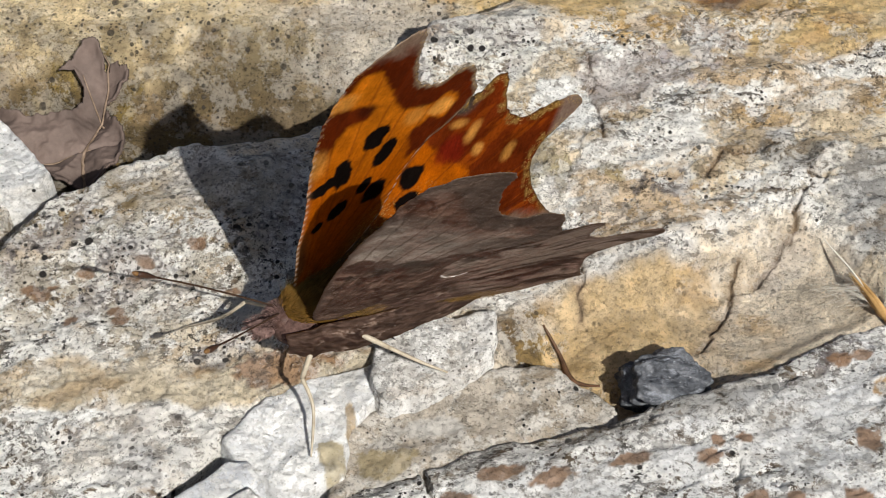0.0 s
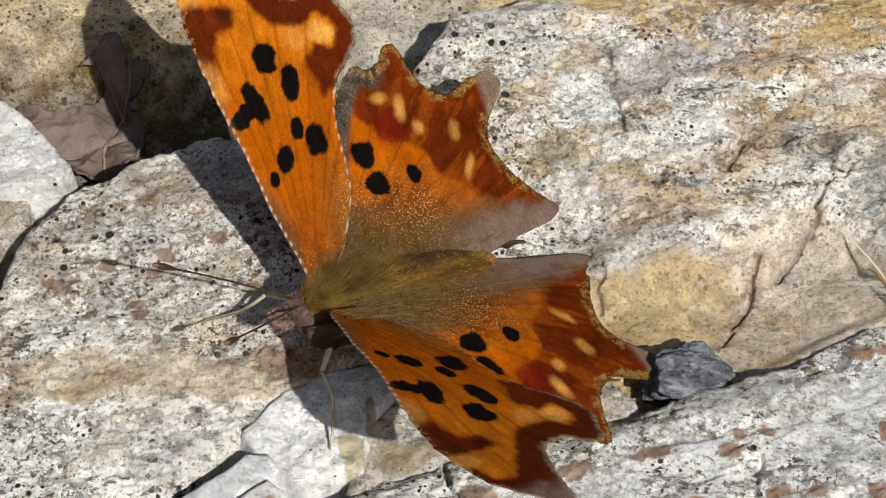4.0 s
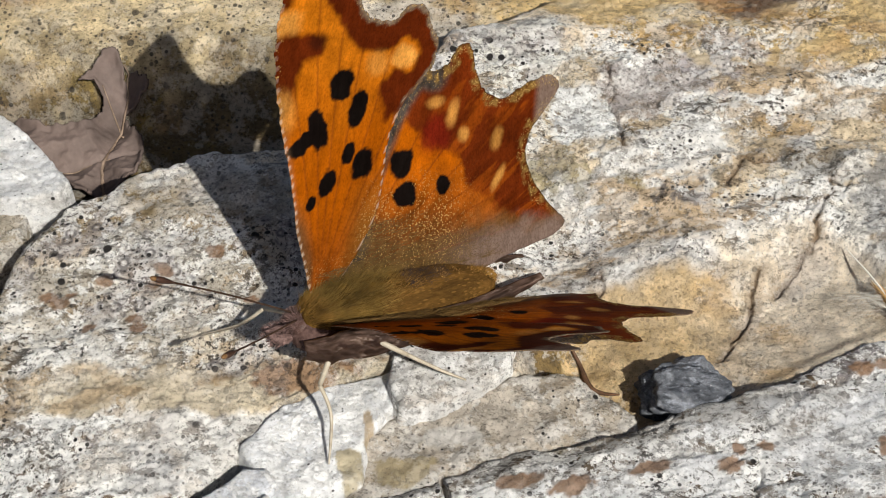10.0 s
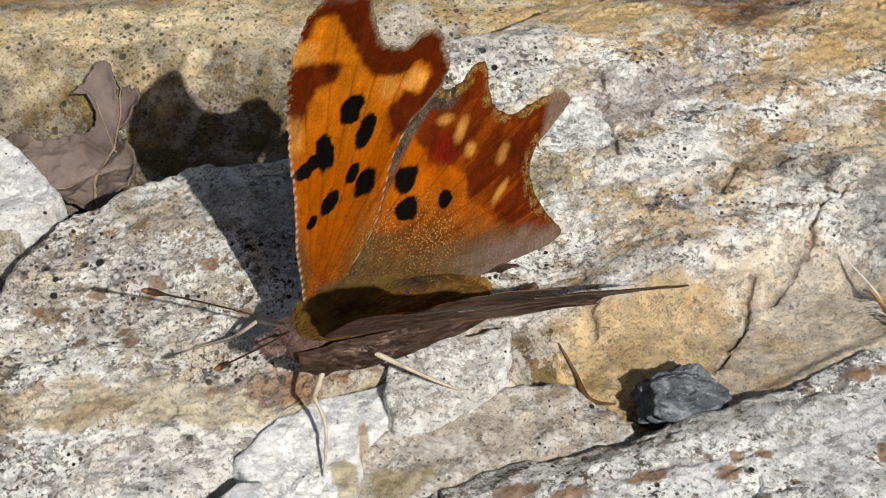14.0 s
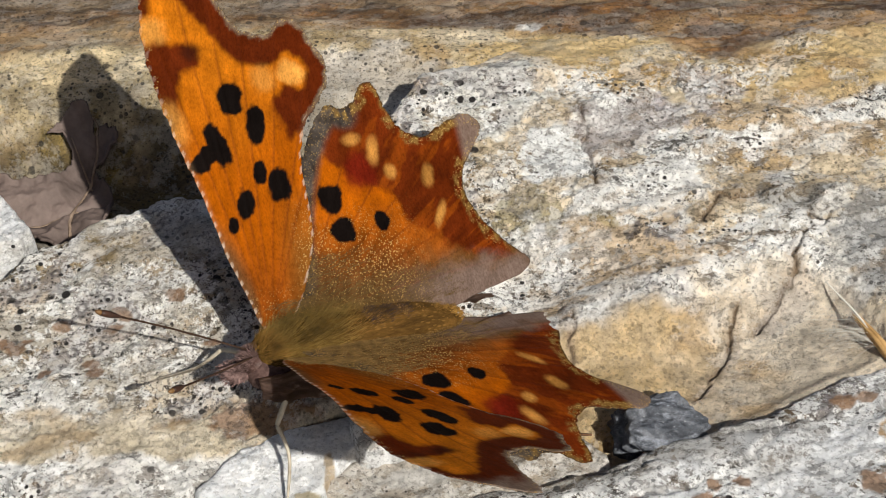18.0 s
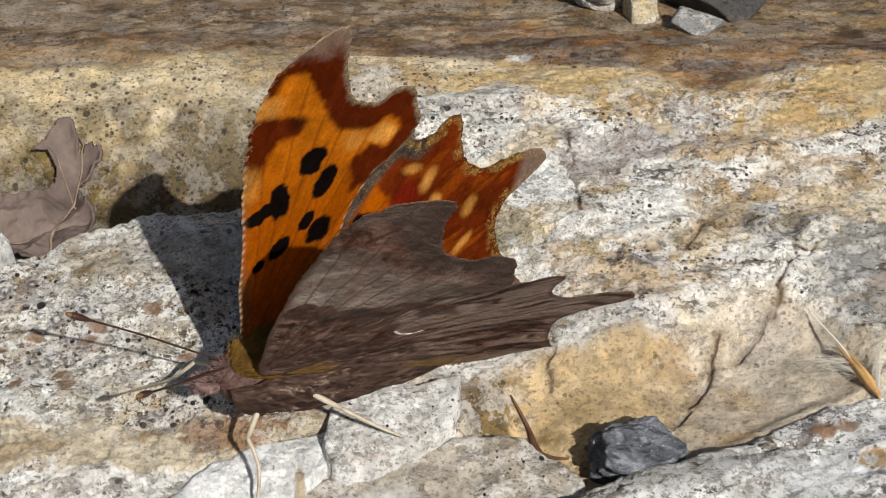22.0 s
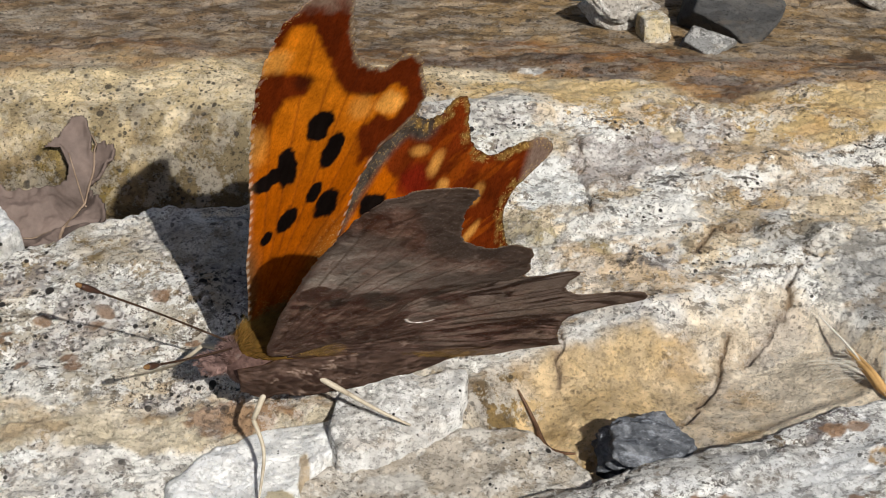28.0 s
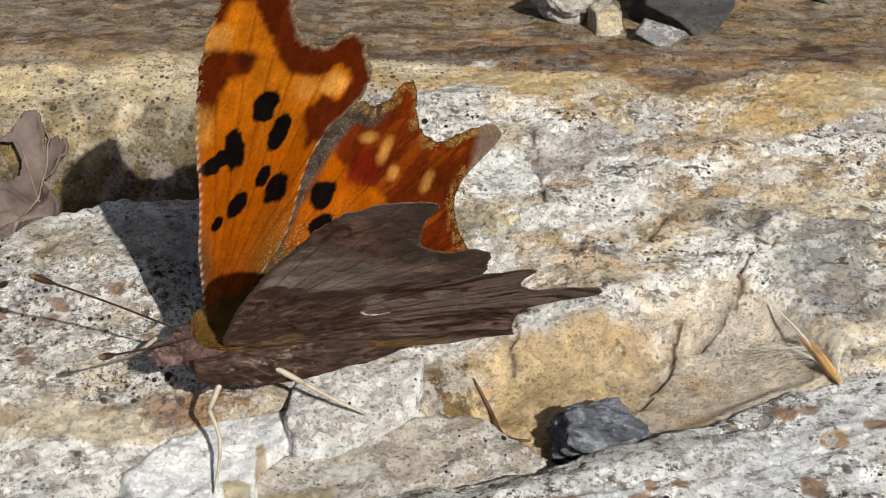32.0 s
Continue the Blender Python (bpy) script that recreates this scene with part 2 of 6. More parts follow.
def wing_material(name, rough, specular=0.02, through=0.25, glow_tint=None, flecks=(0.40, 0.26, 0.085), relief=0.00004):
    n = Nodes(name)
    tint = n.add("ShaderNodeAttribute")
    tint.attribute_name = "tint"
    flat = n.coords()
    scales = n.noise(n.coords((1.0, 0.6, 1.0)), 8000, 3, 0.6)
    mottle = n.noise(flat, 900, 6, 0.65)
    ribs = n.noise(n.coords((1.0, 0.10, 1.0)), 2600, 4, 0.6)
    col = n.mix(1.0, tint.outputs["Color"], n.ramp(scales, (0.3, (0.74, 0.71, 0.68)), (0.5, (1, 1, 1)), (0.7, (1.16, 1.17, 1.2))), "MULTIPLY")
    col = n.mix(1.0, col, n.ramp(ribs, (0.3, (0.86, 0.84, 0.82)), (0.7, (1.12, 1.12, 1.12))), "MULTIPLY")
    col = n.mix(1.0, col, n.ramp(mottle, (0.3, (0.8, 0.78, 0.76)), (0.65, (1.1, 1.1, 1.1))), "MULTIPLY")
    dust = n.math("MULTIPLY", n.specks(flat, 9500, 0.62), n.math("SUBTRACT", 1.0, tint.outputs["Alpha"]))
    col = n.mix(dust, col, flecks)
    n.finish(n.mix(1.0, col, (1.3, 1.3, 1.3), "MULTIPLY"), rough, n.bump(scales, 0.00004, 0.5, n.bump(mottle, relief, 0.8)), specular)
    # thin wings let some light through
    glow = n.add("ShaderNodeBsdfTranslucent")
    if glow_tint:
        glow.inputs["Color"].default_value = (*glow_tint, 1)
    else:
        n.link(n.mix(1.0, col, (1.9, 1.6, 1.4), "MULTIPLY"), glow.inputs["Color"])
    both = n.add("ShaderNodeMixShader", Fac=through)
    n.link(n.bsdf.outputs[0], both.inputs[1])
    n.link(glow.outputs[0], both.inputs[2])
    n.link(both.outputs[0], n.tree.nodes["Material Output"].inputs["Surface"])
    return n.mat


WING_TOP = wing_material("wing_scales_upper", 0.62, through=0.32)
WING_UNDER = wing_material("wing_scales_under", 0.75, through=0.2, glow_tint=(0.95, 0.60, 0.30), flecks=(0.24, 0.19, 0.16), relief=0.0007)


def plain(name, a, b, scale, rough=0.7, bump=0.0001, specular=0.3, stretch=(1, 1, 1)):
    n = Nodes(name)
    where = n.coords(stretch)
    f = n.noise(where, scale, 6, 0.65)
    return n.finish(n.ramp(f, (0.3, a), (0.7, b)), rough, n.bump(f, bump, 0.7), specular)


def soft_fur(name, a, b, gold, amount):
    """Short lying hair: streaks along the body at two sizes, and pale tips."""
    n = Nodes(name)
    long, short = n.coords((0.16, 1.0, 1.0)), n.coords((0.3, 1.0, 1.0))
    locks, hair = n.noise(long, 1300, 4, 0.6), n.noise(short, 6500, 4, 0.65)
    col = n.ramp(locks, (0.34, a), (0.66, b))
    col = n.mix(1.0, col, n.ramp(hair, (0.33, (0.74, 0.72, 0.70)), (0.66, (1.2, 1.19, 1.17))), "MULTIPLY")
    col = n.mix(n.math("MULTIPLY", n.specks(short, 7000, 0.6), amount), col, gold)
    relief = n.bump(locks, 0.00016, 0.6)
    return n.finish(col, 0.9, n.bump(hair, 0.00004, 0.6, relief), 0.03)


WING_HAIR = plain("wing_root_hair", (0.060, 0.035, 0.011), (0.20, 0.115, 0.036), 2000, 0.75, 0.0001, 0.1)
HAIR = plain("olive_hair", (0.004, 0.003, 0.001), (0.29, 0.18, 0.045), 420, 0.8, 0.0001, 0.08)
GOLD_HAIR = plain("golden_hair", (0.018, 0.010, 0.004), (0.30, 0.155, 0.032), 600, 0.75, 0.0001, 0.1)
FUR = soft_fur("olive_brown_fur", (0.030, 0.017, 0.005), (0.12, 0.066, 0.015), (0.17, 0.10, 0.028), 0.2)
RUST_FUR = soft_fur("golden_brown_fur", (0.038, 0.020, 0.006), (0.11, 0.056, 0.014), (0.20, 0.105, 0.026), 0.35)
GOLD_SCALE = plain("golden_scale", (0.26, 0.125, 0.022), (0.50, 0.29, 0.075), 3000, 0.5, 0.00002, 0.2)
DUSK_HAIR = plain("dusky_hair", (0.014, 0.009, 0.008), (0.062, 0.040, 0.032), 900, 0.8, 0.0001, 0.08)
HEAD_FUR = plain("mauve_brown_fur", (0.04, 0.022, 0.018), (0.125, 0.074, 0.062), 2500, 0.7, 0.0002, 0.1)
PALE_FUR = plain("mauve_fur", (0.055, 0.032, 0.028), (0.27, 0.175, 0.155), 1800, 0.7, 0.0001, 0.1)
EYE = plain("eye", (0.050, 0.026, 0.020), (0.105, 0.060, 0.048), 4000, 0.55, 0.00002, 0.2)
IVORY = plain("ivory_leg", (0.28, 0.235, 0.17), (0.46, 0.41, 0.32), 1500, 0.5, 0.00005)
ANT = plain("antenna_brown", (0.018, 0.010, 0.007), (0.055, 0.03, 0.018), 2500, 0.6, 0.00005, 0.1)
CLUB = plain("antenna_club", (0.015, 0.010, 0.008), (0.05, 0.02, 0.01), 2500, 0.45, 0.00005)
CLUB_TIP = plain("antenna_tip", (0.10, 0.05, 0.018), (0.17, 0.09, 0.03), 2500, 0.5, 0.00003)
LEAF = plain("dry_leaf", (0.055, 0.039, 0.032), (0.17, 0.125, 0.106), 260, 0.75, 0.0004)
TWIG = plain("dry_twig", (0.10, 0.065, 0.04), (0.30, 0.22, 0.16), 900, 0.7, 0.0003, 0.3, (1, 1, 0.2))
DARK_TWIG = plain("dark_stalk", (0.035, 0.018, 0.010), (0.16, 0.08, 0.04), 1300, 0.6, 0.0002)
SEED = plain("seed_husk", (0.30, 0.16, 0.05), (0.55, 0.34, 0.14), 700, 0.5, 0.0001)
BRISTLE = plain("seed_hair", (0.58, 0.54, 0.46), (0.78, 0.75, 0.68), 900, 0.5, 0.00001)
MOSS = plain("moss", (0.05, 0.06, 0.008), (0.22, 0.235, 0.035), 500, 0.8, 0.0003)
SOIL = plain("soil", (0.045, 0.032, 0.020), (0.16, 0.12, 0.08), 160, 0.9, 0.0015)


# ---- mesh helpers ----
def mesh_object(name, verts, faces, materials, tint=None, slots=None, parent=None, smooth_shade=True):
    """verts in millimetres."""
    me = bpy.data.meshes.new(name)
    verts = np.asarray(verts, np.float32) * MM
    faces = np.asarray(faces, np.int32)
    k = faces.shape[1]
    me.vertices.add(len(verts))
    me.vertices.foreach_set("co", verts.ravel())
    me.loops.add(faces.size)
    me.loops.foreach_set("vertex_index", faces.ravel())
    me.polygons.add(len(faces))
    me.polygons.foreach_set("loop_start", np.arange(0, faces.size, k, dtype=np.int32))
    me.polygons.foreach_set("use_smooth", np.full(len(faces), smooth_shade))
    for m in materials if isinstance(materials, (list, tuple)) else (materials,):
        me.materials.append(m)
    if slots is not None:
        me.polygons.foreach_set("material_index", np.asarray(slots, np.int32))
    if tint is not None:
        layer = me.attributes.new("tint", "FLOAT_COLOR", "POINT")
        layer.data.foreach_set("color", (np.clip(tint, 0, 1) if tint.shape[1] == 4 else np.c_[np.clip(tint, 0, 1), np.ones(len(tint))]).astype(np.float32).ravel())
    me.update()
    me.validate()
    ob = new(name, me)
    ob.parent = parent
    return ob


def part(name, bm, material, parent, label=""):
    me = bpy.data.meshes.new(name)
    bmesh.ops.recalc_face_normals(bm, faces=bm.faces)
    for f in bm.faces:
        f.smooth = True
    bm.to_mesh(me)
    bm.free()
    me.transform(Matrix.Scale(MM, 4))
    me.materials.append(material)
    ob = new(name, me)
    ob.parent = parent
    return tagged(ob, label)


def empty(name, x=0, y=0, z=0):
    ob = new(name)
    ob.empty_display_size = 0.005
    ob.location = (x * MM, y * MM, z * MM)
    return ob


def sheet(name, box, step, height, colour, material, keep=None, snap=0.0):
    """A relief over the rectangle box = x0, y0, x1, y1, kept where keep(x, y) is below zero."""
    x0, y0, x1, y1 = box
    nx, ny = int((x1 - x0) / step) + 1, int((y1 - y0) / step) + 1
    X, Y = np.meshgrid(np.linspace(x0, x1, nx), np.linspace(y0, y1, ny), indexing="ij")
    Z = height(X, Y)
    C = colour(X, Y, Z)
    V = np.stack([X, Y, Z], -1).reshape(-1, 3)
    I = np.arange(nx * ny).reshape(nx, ny)
    F = np.stack([I[:-1, :-1], I[1:, :-1], I[1:, 1:], I[:-1, 1:]], -1).reshape(-1, 4)
    C = C.reshape(-1, C.shape[-1])
    if keep is not None:
        d = keep(X, Y).ravel()
        F = F[(d[F] < 0).any(1)]
        used = np.zeros(len(V), bool)
        used[F.ravel()] = True
        at = np.cumsum(used) - 1
        V, C, F = V[used], C[used], at[F]
    return mesh_object(name, V, F, material, C)


def rock_patch(name, outline, step, top, colour, material, label, edge=1.2, depth=6.0, rag=0.35, seed=0, category="stone", grow=0.0):
    """A stone lying in the ground: its top follows top(x, y), its sides round off and go down by depth along the outline."""
    xs, ys = [p[0] for p in outline], [p[1] for p in outline]
    pad = 0.8 + grow

    def line(X, Y):
        return inside(X, Y, outline) - grow + rag * fbm(X, Y, 2.2, 4, seed + 5)

    def height(X, Y):
        d = line(X, Y)
        lip = np.clip((d + edge) / edge, 0, 1)
        return top(X, Y) - 0.5 * edge * lip**3 - depth * smooth(-0.12, 0.45, d)

    box = (min(xs) - pad, min(ys) - pad, max(xs) + pad, max(ys) + pad)
    ob = sheet(name, box, step, height, colour, material, lambda X, Y: line(X, Y) - 0.45)
    return tagged(ob, label, category)


def pebble(name, x, y, z, size, colour, material, label, seed=0, turn=0.0, lumps=0.16, cuts=7, detail=34, category="stone", group="", planes=()):
    """A broken stone: a ball flattened by several cutting planes, with lumps."""
    rng = np.random.default_rng(seed)
    nu, nv = detail * 2, detail
    th, ph = np.meshgrid(np.linspace(0, 2 * np.pi, nu, endpoint=False), np.linspace(0.02, np.pi - 0.02, nv), indexing="ij")
    D = np.stack([np.cos(th) * np.sin(ph), np.sin(th) * np.sin(ph), np.cos(ph)], -1)
    R = np.ones(th.shape)
    for k in range(cuts + len(planes)):
        n = rng.normal(size=3)
        c = rng.uniform(0.55, 0.82)
        if k < len(planes):
            n, c = np.array(planes[k][:3], float), planes[k][3]
        n = n / np.linalg.norm(n)
        dot = (D * n).sum(-1)
        R = np.minimum(R, np.where(dot > 1e-3, c / np.maximum(dot, 1e-3), 9))
    a = D * 2.2 + seed * 3.7
    R = R * (1 + lumps * 0.5 * (fbm(a[..., 0] + a[..., 2], a[..., 1] - a[..., 2], 1.1, 5, seed) + fbm(a[..., 1] + 5, a[..., 2], 0.9, 5, seed + 3)))
    V = D * R[..., None] * (np.array(size) / 2)
    C = colour(V[..., 0], V[..., 1], V[..., 2])
    I = np.arange(nu * nv).reshape(nu, nv)
    J = np.roll(I, -1, 0)
    F = np.stack([I[:, :-1], I[:, 1:], J[:, 1:], J[:, :-1]], -1).reshape(-1, 4)
    V, C = V.reshape(-1, 3), C.reshape(-1, C.shape[-1])
    lowest = V[:, 2].min()
    ob = mesh_object(name, V - (0, 0, lowest), F, material, C)
    ob.matrix_world = pose(x * MM, y * MM, z * MM, 0, 0, turn)
    return tagged(ob, label, category, group)


def tube(bm, points, radii, sides=7):
    rings = []
    pts = [Vector(p) for p in points]
    for i, p in enumerate(pts):
        d = (pts[min(i + 1, len(pts) - 1)] - pts[max(i - 1, 0)]).normalized()
        a = d.cross(Vector((0.31, 0.2, 0.93))).normalized()
        b = d.cross(a)
        rings.append([bm.verts.new(p + radii[i] * (math.cos(k * 2 * math.pi / sides) * a + math.sin(k * 2 * math.pi / sides) * b)) for k in range(sides)])
    for r, s in zip(rings, rings[1:]):
        for k in range(sides):
            bm.faces.new((r[k], r[(k + 1) % sides], s[(k + 1) % sides], s[k]))
    bm.faces.new(rings[0])
    bm.faces.new(rings[-1][::-1])


def bow(points, steps=8):
    """An open smooth line through points."""
    pts = [points[0], *points, points[-1]]
    out = []
    for i in range(1, len(pts) - 2):
        p0, p1, p2, p3 = (Vector(pts[i + k - 1]) for k in range(4))
        for s in range(steps):
            t = s / steps
            out.append(0.5 * (2 * p1 + (p2 - p0) * t + (2 * p0 - 5 * p1 + 4 * p2 - p3) * t**2 + (3 * p1 - p0 - 3 * p2 + p3) * t**3))
    return out + [Vector(points[-1])]


def taper(line, *r):
    n = len(line) - 1
    return [float(np.interp(i / n, np.linspace(0, 1, len(r)), r)) for i in range(n + 1)]


# ---- the ground, and the rock the butterfly sits on ----
WHITE, CREAM = (0.87, 0.85, 0.80), (0.78, 0.71, 0.59)
TAN, RUST = (0.46, 0.35, 0.22), (0.26, 0.12, 0.045)


def hill(X, Y, x, y, rx, ry, turn=0.0):
    c, s = math.cos(turn), math.sin(turn)
    u, v = (X - x) * c + (Y - y) * s, (Y - y) * c - (X - x) * s
    return np.exp(-((u / rx) ** 2) - (v / ry) ** 2)


def blot(X, Y, x, y, rx, ry, seed, turn=0.0, ragged=0.5):
    """A stain with a ragged outline."""
    c, s = math.cos(turn), math.sin(turn)
    u, v = (X - x) * c + (Y - y) * s, (Y - y) * c - (X - x) * s
    d = np.sqrt((u / rx) ** 2 + (v / ry) ** 2) + ragged * fbm(X, Y, max(0.8, 0.6 * min(rx, ry)), 5, seed)
    return 1 - smooth(0.84, 1.06, d)


CRACKS = (
    ((35.6, 6.5), (35.2, 5.3), (34.5, 3.1), (32.7, 0.4), (31.8, -0.4)),
    ((23.4, 5.2), (23.6, 3.7), (23.7, 2.3), (23.8, 1.7)),
    ((41.6, 13.9), (39.8, 9.6), (39.8, 8.5), (37.9, 6.4), (36.8, 5.3)),
    ((25.2, 24.5), (25.5, 22.3), (25.8, 19.1), (26.0, 16.3)),
    ((33.7, 13.0), (34.6, 14.8), (35.2, 15.4), (36.8, 15.2), (38.8, 15.6)),
)


def cracks(X, Y):
    """Distance to the drawn cracks, a little crooked."""
    x, y = X + 0.35 * fbm(X, Y, 1.5, 4, 15), Y + 0.35 * fbm(X, Y, 1.5, 4, 16)
    best = np.full(X.shape, 9.0)
    for line in CRACKS:
        for (ax, ay), (bx, by) in zip(line, line[1:]):
            ex, ey = bx - ax, by - ay
            t = np.clip(((x - ax) * ex + (y - ay) * ey) / (ex * ex + ey * ey), 0, 1)
            best = np.minimum(best, np.hypot(x - ax - t * ex, y - ay - t * ey))
    return best


FRONT_LINE = [(2.4, -15.6), (7.0, -13.2), (11.8, -11.4), (17.0, -9.2), (24.2, -8.2), (31.1, -5.7), (37.5, -2.9), (41.0, -0.9), (43.4, 0.0), (47.0, 2.0), (60, 6), (70, -10), (60, -32), (20, -34), (1, -30), (-1, -20)]


def slab_top(X, Y):
    z = np.interp(Y - 0.05 * X, (-24, -9, -3, 0, 6, 18, 27, 36), (-3.4, -2.2, -0.9, -0.35, 1.2, 2.6, 4.3, 3.2))
    hollow = 1 - smooth(-3.5, 0.8, inside(X, Y, [(17, -8), (17, -0.5), (21, 2.5), (27, 5.5), (34, 8.0), (40, 9.5), (43.5, 8), (46, 3), (48, -8)]) + 0.5 * fbm(X, Y, 5, 3, 8))
    z = z - hollow * (2.6 + 0.05 * np.clip(4 - Y, 0, 9))
    z = z + hollow * 2.0 * smooth(27.5, 34.5, X) * smooth(8.0, 0.0, inside(X, Y, FRONT_LINE))
    z = z + 1.6 * hill(X, Y, 27.2, -0.8, 3.6, 4.0) + hollow * 0.6 * smooth(30, 34, X) * smooth(1.6, 0.2, inside(X, Y, FRONT_LINE))
    z = z - 2.0 * hill(X, Y, 20.5, 8.0, 6.0, 4.6, 0.3)
    w = Y - 0.18 * X
    z = z + 0.42 * fbm(X * 0.55, w, 5.0, 6, 1) * (1 - 0.5 * hollow) + 0.16 * fbm(X, Y, 1.6, 5, 2) * (1 - 0.6 * hollow)
    steps = fbm(X * 0.3, w * 1.4, 3.0, 4, 3)
    z = z + 0.12 * smooth(0.1, 0.3, steps) * (1 - 0.8 * hollow)
    cut = np.minimum(np.abs(fbm(X * 0.35, w, 6.0, 5, 12)), np.abs(fbm(X * 0.5 + 40, w, 9.0, 5, 13)))
    z = z - 0.35 * (1 - smooth(0.03, 0.15, cracks(X, Y)))
    plate = fbm(X * 0.55, w, 4.2, 6, 90)
    bare = 1 - 0.85 * hollow
    z = z + bare * (0.16 * smooth(-0.02, 0.02, plate) + 0.14 * smooth(0.30, 0.34, plate) - 0.12 * smooth(-0.36, -0.40, plate))
    z = z + bare * 0.11 * smooth(0.08, 0.11, fbm(X * 0.7, w, 1.7, 5, 92))
    return z - 0.10 * (1 - smooth(0.0, 0.03, cut)) * (1 - 0.8 * hollow) * smooth(-0.1, 0.4, fbm(X, Y, 6, 3, 17))


SPOTS = ((-7.2, 4.5, 0.9, 0.6), (-8.6, 0.0, 0.75, 0.6), (-14.4, 2.0, 0.9, 0.6), (-3.7, 5.9, 0.9, 0.5), (-7.7, 3.4, 0.8, 0.5), (-8.9, 0.7, 0.7, 0.5), (-12.0, -0.1, 0.65, 0.5), (-15.1, 2.3, 0.9, 0.5), (-11.3, 3.7, 0.7, 0.35), (-13.5, 2.6, 0.6, 0.3), (-1.0, 2.6, 0.7, 0.35))


def rust_zone(X, Y):
    """The rusty band along the lip of the ledge, which dips onto the slab."""
    low = np.interp(X, (-20, -9.5, 0, 12, 21, 27, 32, 36.5, 42, 50, 56, 66), (34.9, 37.1, 38.5, 38.6, 37.9, 37.0, 34.2, 30.6, 32.2, 36.3, 40.6, 44))
    high = np.interp(X, (-20, -10.7, 0, 21, 27, 34, 39, 44, 52, 58, 66), (41.7, 43.3, 44, 46, 44.4, 44, 41.9, 43, 45, 47.6, 49))
    rag = 0.9 * fbm(X * 0.6, Y, 3.0, 6, 94)
    return smooth(-0.7, 0.9, Y - low + rag) * smooth(1.0, -1.2, Y - high + 1.5 * rag)


def yellow_zone(X, Y):
    """Ochre-yellow stone between the lichened part of the slab and the rusty band."""
    low = np.interp(X, (8, 14, 20, 26.4, 32.4, 38, 42, 48, 53.3, 62), (36, 33.5, 31.5, 28.5, 25.3, 24.2, 23.2, 25.4, 28.3, 31))
    return smooth(-0.35, 0.55, Y - low + 0.9 * fbm(X * 0.7, Y, 2.6, 6, 95))


def stain(col, X, Y, rust, yellow):
    w = Y - 0.1 * X
    ochre = np.zeros(X.shape + (3,)) + (0.66, 0.475, 0.225)
    ochre = blend(ochre, (0.74, 0.62, 0.42), smooth(-0.1, 0.35, fbm(X * 0.6, w, 4.0, 5, 96)) * 0.8)
    ochre = blend(ochre, (0.50, 0.30, 0.11), smooth(0.15, 0.4, fbm(X * 0.5, w, 3.0, 6, 97)) * 0.7)
    col = col + (ochre - col) * (yellow * 0.92)[..., None]
    brown = np.zeros(X.shape + (3,)) + (0.27, 0.125, 0.042)
    brown = blend(brown, (0.40, 0.235, 0.10), smooth(0.05, 0.4, fbm(X * 0.45, w, 3.4, 6, 98)) * 0.8)
    brown = blend(brown, (0.075, 0.040, 0.030), smooth(0.02, 0.22, fbm(X * 0.5, w, 2.4, 6, 99)) * 0.85)
    brown = blend(brown, (0.30, 0.25, 0.20), smooth(0.30, 0.42, fbm(X * 0.5, w * 1.5, 1.3, 5, 100)) * 0.6)
    return col + (brown - col) * (rust * 0.93)[..., None]


